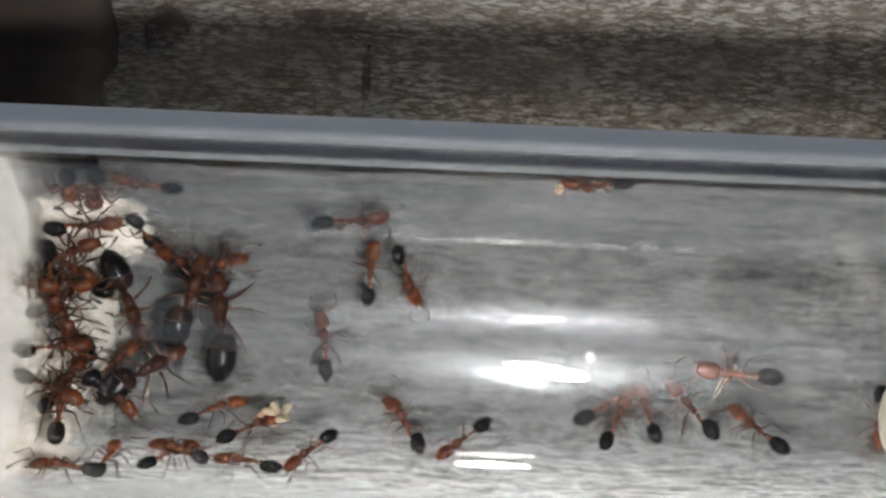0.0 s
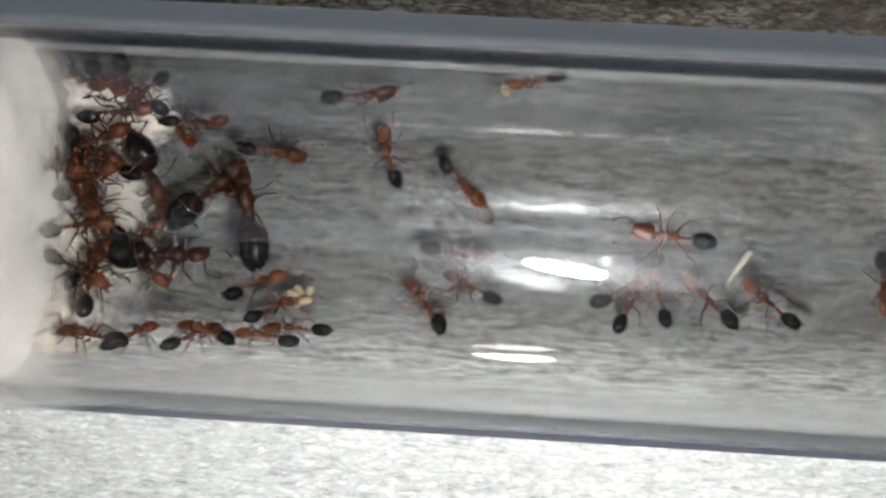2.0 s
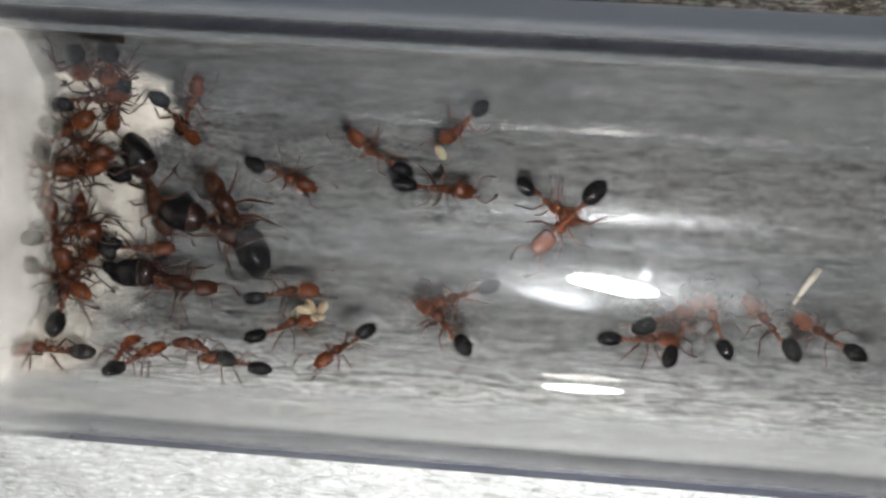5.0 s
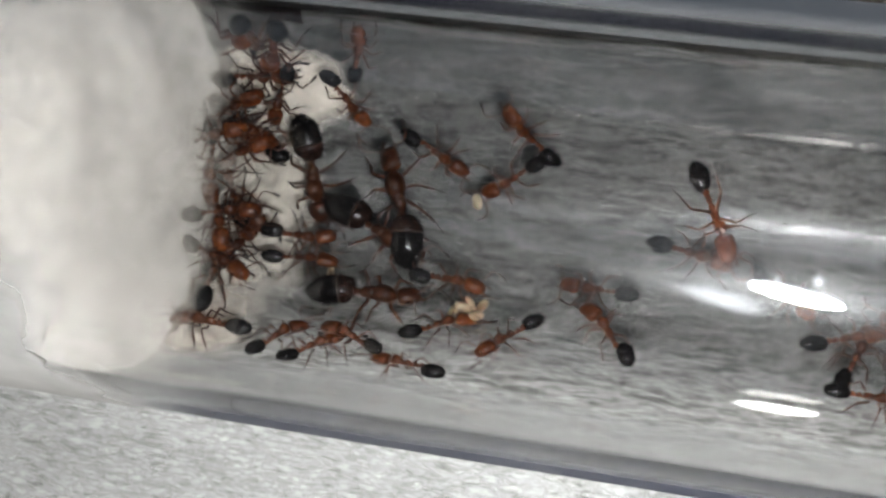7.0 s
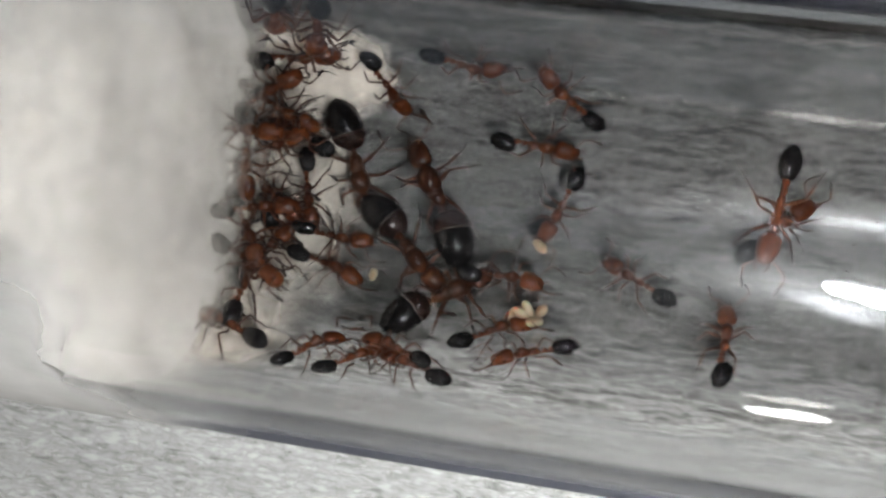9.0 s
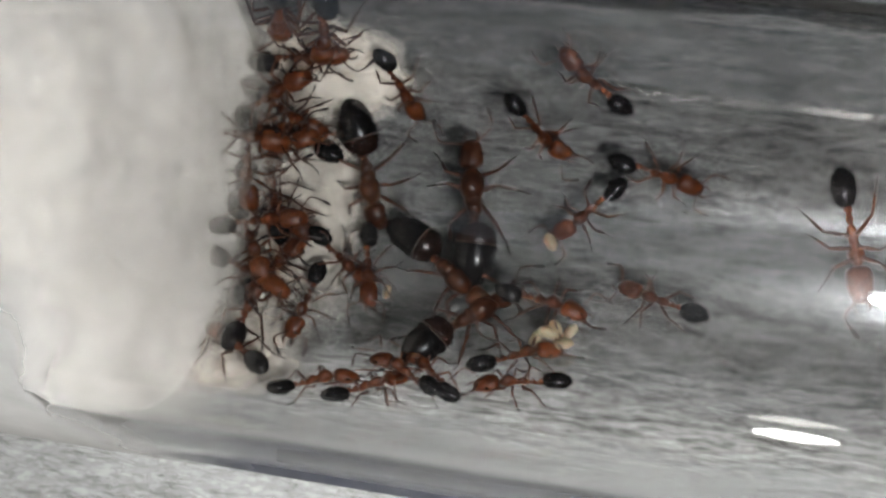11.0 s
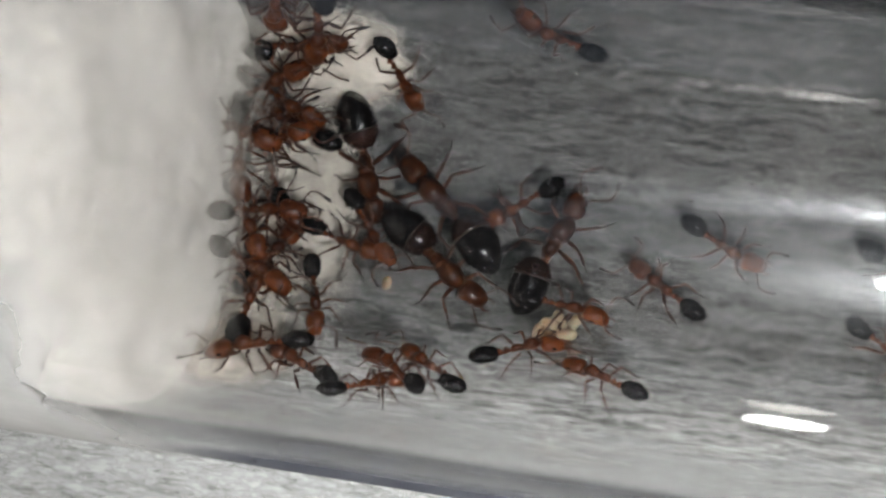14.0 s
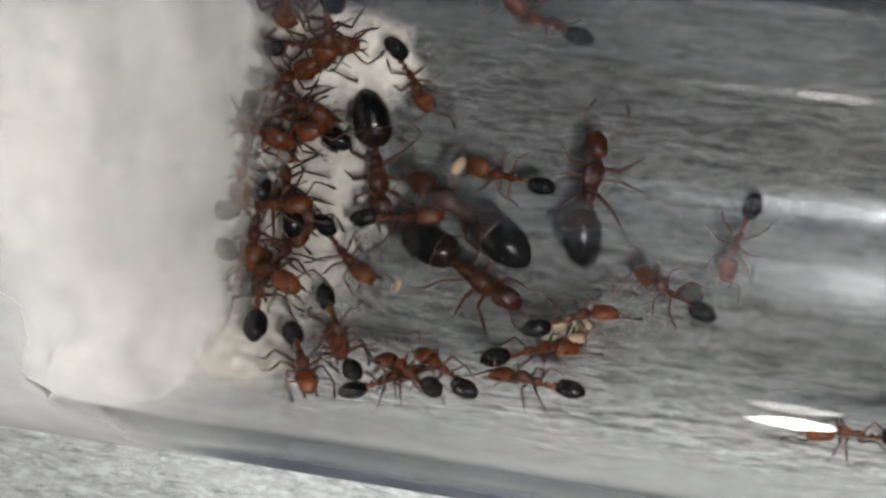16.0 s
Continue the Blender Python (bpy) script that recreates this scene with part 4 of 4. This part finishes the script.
    crawl(queen_4, 0, [(0, 4.53, -17.8, 32), (1, 4.53, -21.4, -6), (2, 4.19, -20.4, 0), (3, 4.30, -22.7, 22), (3.7, 4.05, -23.2, -6), (6, 5.38, -30.6, -13), (7, 6.36, -33.4, -0), (8.5, 7.10, -30.6, 30), (11, 7.30, -31.8, 41), (12.5, 7.68, -30.3, 39), (13.5, 8.89, -17.3, 54), (14.5, 9.57, -1.8, 75), (15, 9.33, 4.3, 83), (16, 9.89, 7.4, 84)])
    crawl(brood_1, 0.1, [(0, 4.45, 32.6, -52), (1, 4.26, 31.3, -62), (2, 4.39, 32.0, -52), (3, 4.53, 32.1, -52), (3.7, 4.51, 32.1, -56), (6, 4.40, 32.9, -52), (7, 4.45, 33.5, -52), (8.5, 4.33, 33.2, -55), (11, 4.24, 32.8, -60), (12.5, 4.24, 32.3, -63), (13.5, 4.25, 32.3, -62), (15, 4.19, 32.3, -62), (16, 4.23, 32.1, -62)])
    crawl(brood_2, 0.4, [(0, 3.07, -16.5, 43), (3.7, 2.99, -12.1, 19), (6, 3.14, -17.3, -12), (7, 3.12, -15.9, -1), (8.5, 2.96, -16.4, -3), (11, 2.94, -20.0, -37), (12.5, 2.83, -19.9, -39), (13.5, 2.98, -16.6, -11), (15, 2.78, -19.7, -41), (16, 2.72, -20.7, -45)])
    crawl(brood_3, 0.2, [(0, 3.21, -29.0, -36), (3.7, 3.20, -24.9, -15), (6, 3.31, -23.8, -0), (7, 3.30, -23.2, 7), (8.5, 3.06, -24.5, 0), (9.75, 2.57, -29.3, -48), (11, 2.08, -34.2, -95), (12.5, 2.31, -38.6, -86), (13.5, 2.35, -33.3, -69), (15, 2.70, -39.4, -78), (16, 3.03, -42.8, -61)])
    crawl(brood_4, 0.5, [(0, 4.58, 65.6, 166), (1, 3.97, 62.1, 196), (2, 3.42, 52.2, 228), (3.7, 2.31, 42.3, 233), (6, 2.22, 37.6, 259), (7, 1.92, 33.7, 252), (8.5, 1.59, 5.4, 283), (11, 3.81, -21.4, 282), (12.5, 3.96, -19.1, 291), (13.5, 3.69, -14.0, 305), (15, 3.77, -10.8, 322), (16, 4.26, -8.0, 370)])
    path = [(0, 22.37, 73.3, -162), (1, 20.24, 70.6, -137), (2, 19.23, 66.3, -142), (3, 18.22, 53.8, -124), (3.7, 18.38, 47.3, -116), (6, 11.81, 26.4, -137), (7, 10.66, 12.4, -140), (8.5, 10.42, 1.1, -109), (11, 10.27, 3.2, -132), (12.5, 8.91, 2.9, -181), (13.5, 8.35, -1.8, -151), (14.5, 7.85, 1.3, -140), (15, 7.57, 0.0, -163), (16, 7.26, 7.5, -187)]
    crawl(roaming_1, 0.1, path)
    # the pupa in its jaws goes with it
    walk(carried_pupa, [(t, on_bore(x, phi, psi, 0.1) @ pose(0.00142, 0.0, 0.00045 if t < 5 else 0.00085, 0, 0, 70)) for t, x, phi, psi in path])
    crawl(roaming_2, 0, [(0, 6.99, 24.1, 16), (1, 7.65, 23.4, 16), (2, 8.48, 22.9, -7), (3, 8.83, 19.8, 4), (3.7, 9.35, 7.3, -28), (6, 7.81, 19.2, -13), (7, 7.85, 18.1, -28), (8.5, 8.76, 19.4, -2), (11, 12.33, 15.9, -12), (11.8, 13.42, 10.3, -20), (12.5, 15.50, 3.2, -4), (13.1, 16.71, 2.3, 1), (13.5, 17.71, -1.1, -14), (14.1, 20.13, -2.3, -9), (16, 22.44, -4.9, -3)])
    crawl(roaming_3, 0, [(0, 12.80, 45.3, 10), (0.5, 11.25, 57.8, 60), (1, 11.81, 59.4, 84), (1.5, 11.63, 57.7, 67), (2, 12.23, 51.2, 11), (3, 13.01, 41.9, -40), (3.7, 13.97, 37.1, -44), (6, 14.62, -1.4, 24), (7, 17.56, -3.9, -8), (8.5, 17.23, 1.4, 50), (11, 21.27, 10.0, 20), (16, 24.40, 11.6, 21)])
    crawl(roaming_4, 0, [(0, 26.90, 187.8, -177), (1, 25.16, 184.0, -173), (2, 24.19, 177.9, -175), (3, 23.16, 179.2, -176), (3.7, 22.63, 182.4, -185), (6, 18.12, 167.5, -271), (7, 18.97, 173.4, -300), (8.5, 17.79, 174.0, -261), (11, 17.92, 178.3, -288), (12.5, 18.88, 185.5, -287), (16, 21.27, 184.6, -334)])
    crawl(roaming_5, 0, [(0, 15.03, 21.0, -72), (1, 15.88, 17.0, -50), (2, 16.49, 13.9, -50), (3, 16.77, 16.9, -30), (3.7, 17.17, 18.4, -19), (6, 19.73, -2.3, -49), (7, 20.90, -13.1, -34), (8.5, 23.60, -16.0, -10), (16, 24.78, -17.9, -17)])
    crawl(roaming_6, 0, [(0, 15.20, -33.4, 118), (1, 15.20, -33.5, 118), (2, 15.19, -33.0, 120), (3, 15.16, -34.6, 119), (3.7, 15.05, -34.8, 122), (6, 14.92, -33.0, 132), (7, 14.96, -33.3, 129), (8.5, 15.61, -33.8, 96), (11, 20.49, -18.6, 83), (12.5, 21.65, -19.1, 83), (16, 22.61, -17.2, 82)])
    crawl(roaming_7, 0, [(0, 17.62, -40.4, -133), (0.5, 16.74, -42.2, -149), (1, 17.55, -35.9, -170), (2, 16.99, -24.7, -207), (3, 16.52, -27.4, -228), (3.7, 13.99, -20.0, -192), (6, 16.46, -25.4, -153), (7, 14.27, -19.7, -181), (8.5, 13.28, -16.8, -206), (11, 12.78, -18.4, -193), (12.5, 12.71, -18.1, -200), (13.5, 12.64, -18.1, -206), (14.5, 12.83, -16.7, -214), (15, 12.75, -16.4, -214), (16, 12.59, -17.9, -206)])
    crawl(roaming_8, 0, [(0, 11.67, -4.1, 96), (0.5, 12.38, -9.9, 51), (1, 13.67, -8.6, 14), (2, 16.44, -12.3, -6), (3, 19.80, -23.0, -21), (3.7, 20.63, -23.6, -4), (6, 23.59, -43.1, 5), (7, 24.28, -44.2, -2), (8.5, 25.21, -43.3, 4), (16, 25.21, -43.3, 4)])
    crawl(roaming_9, 0, [(0, 5.33, 25.8, -36), (1, 5.01, 32.3, 22), (2, 5.23, 33.4, -1), (3, 5.57, 30.2, -16), (3.7, 5.77, 28.0, -4), (4.85, 5.08, 37.1, 57), (6, 4.40, 46.3, 117), (7, 4.99, 53.0, 76), (7.4, 5.41, 52.0, 9), (8.5, 6.51, 47.4, -7), (11, 8.54, 24.1, -47), (12.5, 10.36, 15.1, -47), (13.5, 13.09, 2.0, -19), (14.5, 14.98, -11.8, -49), (15, 14.79, -17.4, -72), (16, 14.34, -2.2, -106)])
    crawl(far_1, 0, [(0, 23.56, -22.3, 34), (1, 23.58, -22.8, 35), (2, 23.59, -22.5, 30), (3, 23.59, -23.6, 29), (3.7, 23.45, -24.5, 37), (6, 23.45, -23.9, 22), (7, 23.29, -24.5, 18), (16, 23.29, -24.5, 18)])
    crawl(far_2, 0.1, [(0, 23.90, -28.2, 68), (1, 23.85, -29.1, 68), (2, 23.85, -27.9, 66), (3, 23.78, -30.9, 65), (3.7, 23.64, -32.6, 79), (6, 23.80, -28.9, 69), (7, 23.62, -29.6, 71), (16, 23.62, -29.6, 71)])
    crawl(far_3, 0.2, [(0, 25.05, -24.3, 108), (1, 24.99, -24.7, 106), (2, 24.92, -24.5, 106), (3, 24.77, -27.3, 110), (3.7, 24.87, -28.1, 107), (6, 24.96, -24.9, 116), (7, 24.81, -23.9, 118), (16, 24.81, -23.9, 118)])
    crawl(far_4, 0, [(0, 26.85, -22.1, 129), (1, 26.71, -23.1, 127), (2, 26.96, -24.9, 134), (3, 26.92, -27.4, 118), (3.7, 27.28, -25.7, 127), (6, 26.57, -25.9, 130), (7, 26.48, -21.0, 132), (16, 26.48, -21.0, 132)])
    crawl(far_5, 0, [(0, 29.48, -29.1, 138), (1, 29.46, -27.5, 136), (2, 29.47, -24.7, 138), (3, 29.36, -24.7, 130), (3.7, 29.25, -22.7, 147), (6, 28.86, -32.0, 148), (16, 28.86, -32.0, 148)])
    crawl(far_6, 0, [(0, 34.52, -22.9, -99), (2, 34.21, -15.9, -88), (2.5, 34.45, -26.8, -98), (3, 33.37, -46.8, -97), (3.7, 34.01, -40.8, -91), (8.5, 29.00, -19.8, -80), (11, 20.85, -31.4, -80), (12.1, 19.11, -36.4, -92), (12.5, 19.41, -42.4, -88), (13.5, 19.86, -36.6, -87), (14.1, 19.20, -26.5, -31), (14.5, 18.39, -29.0, -59), (15, 19.35, -37.7, -24), (15.25, 19.38, -43.5, -90), (15.5, 19.41, -49.3, -155), (16, 18.27, -53.7, -177)])
    crawl(roaming_10, 0.1, [(0, 13.48, 23.6, 86), (1, 13.93, 24.9, 74), (2, 13.32, 24.4, 106), (3, 12.88, 25.1, 121), (3.7, 12.52, 21.9, 137), (6, 11.64, 27.0, 149), (7, 11.21, 28.4, 137), (8.5, 10.52, 34.1, 138), (11, 10.14, 41.7, 137), (12.5, 9.69, 45.8, 151), (13.5, 9.25, 48.1, 152), (14.5, 8.79, 52.9, 152), (15, 8.60, 51.8, 149), (16, 8.25, 56.2, 150)])

    # the huddle on the cotton hardly stirs
    for thing, lift, x, phi, psi in ((huddled_1, 0.9, 0.35, 10, 28), (huddled_2, 0.4, 0.5, -6, -35), (huddled_3, 1.3, 0.3, -12, 12), (huddled_4, 0.3, 0.7, -25, 60),
                                     (huddled_5, 0.9, 0.35, -31, -22), (huddled_6, 0.6, 0.6, 23, -30)):
        rnd = random.Random(round(100 * x + psi))
        crawl(thing, lift, [(t, x + 0.45 * max(0, 1 - t / 6.0) + rnd.uniform(-0.08, 0.08), phi + rnd.uniform(-1, 1), psi + rnd.uniform(-4, 4)) for t in (0, 2, 3.7, 6, 7.2, 8.5, 11, 12.5, 14, 16)])


motions()
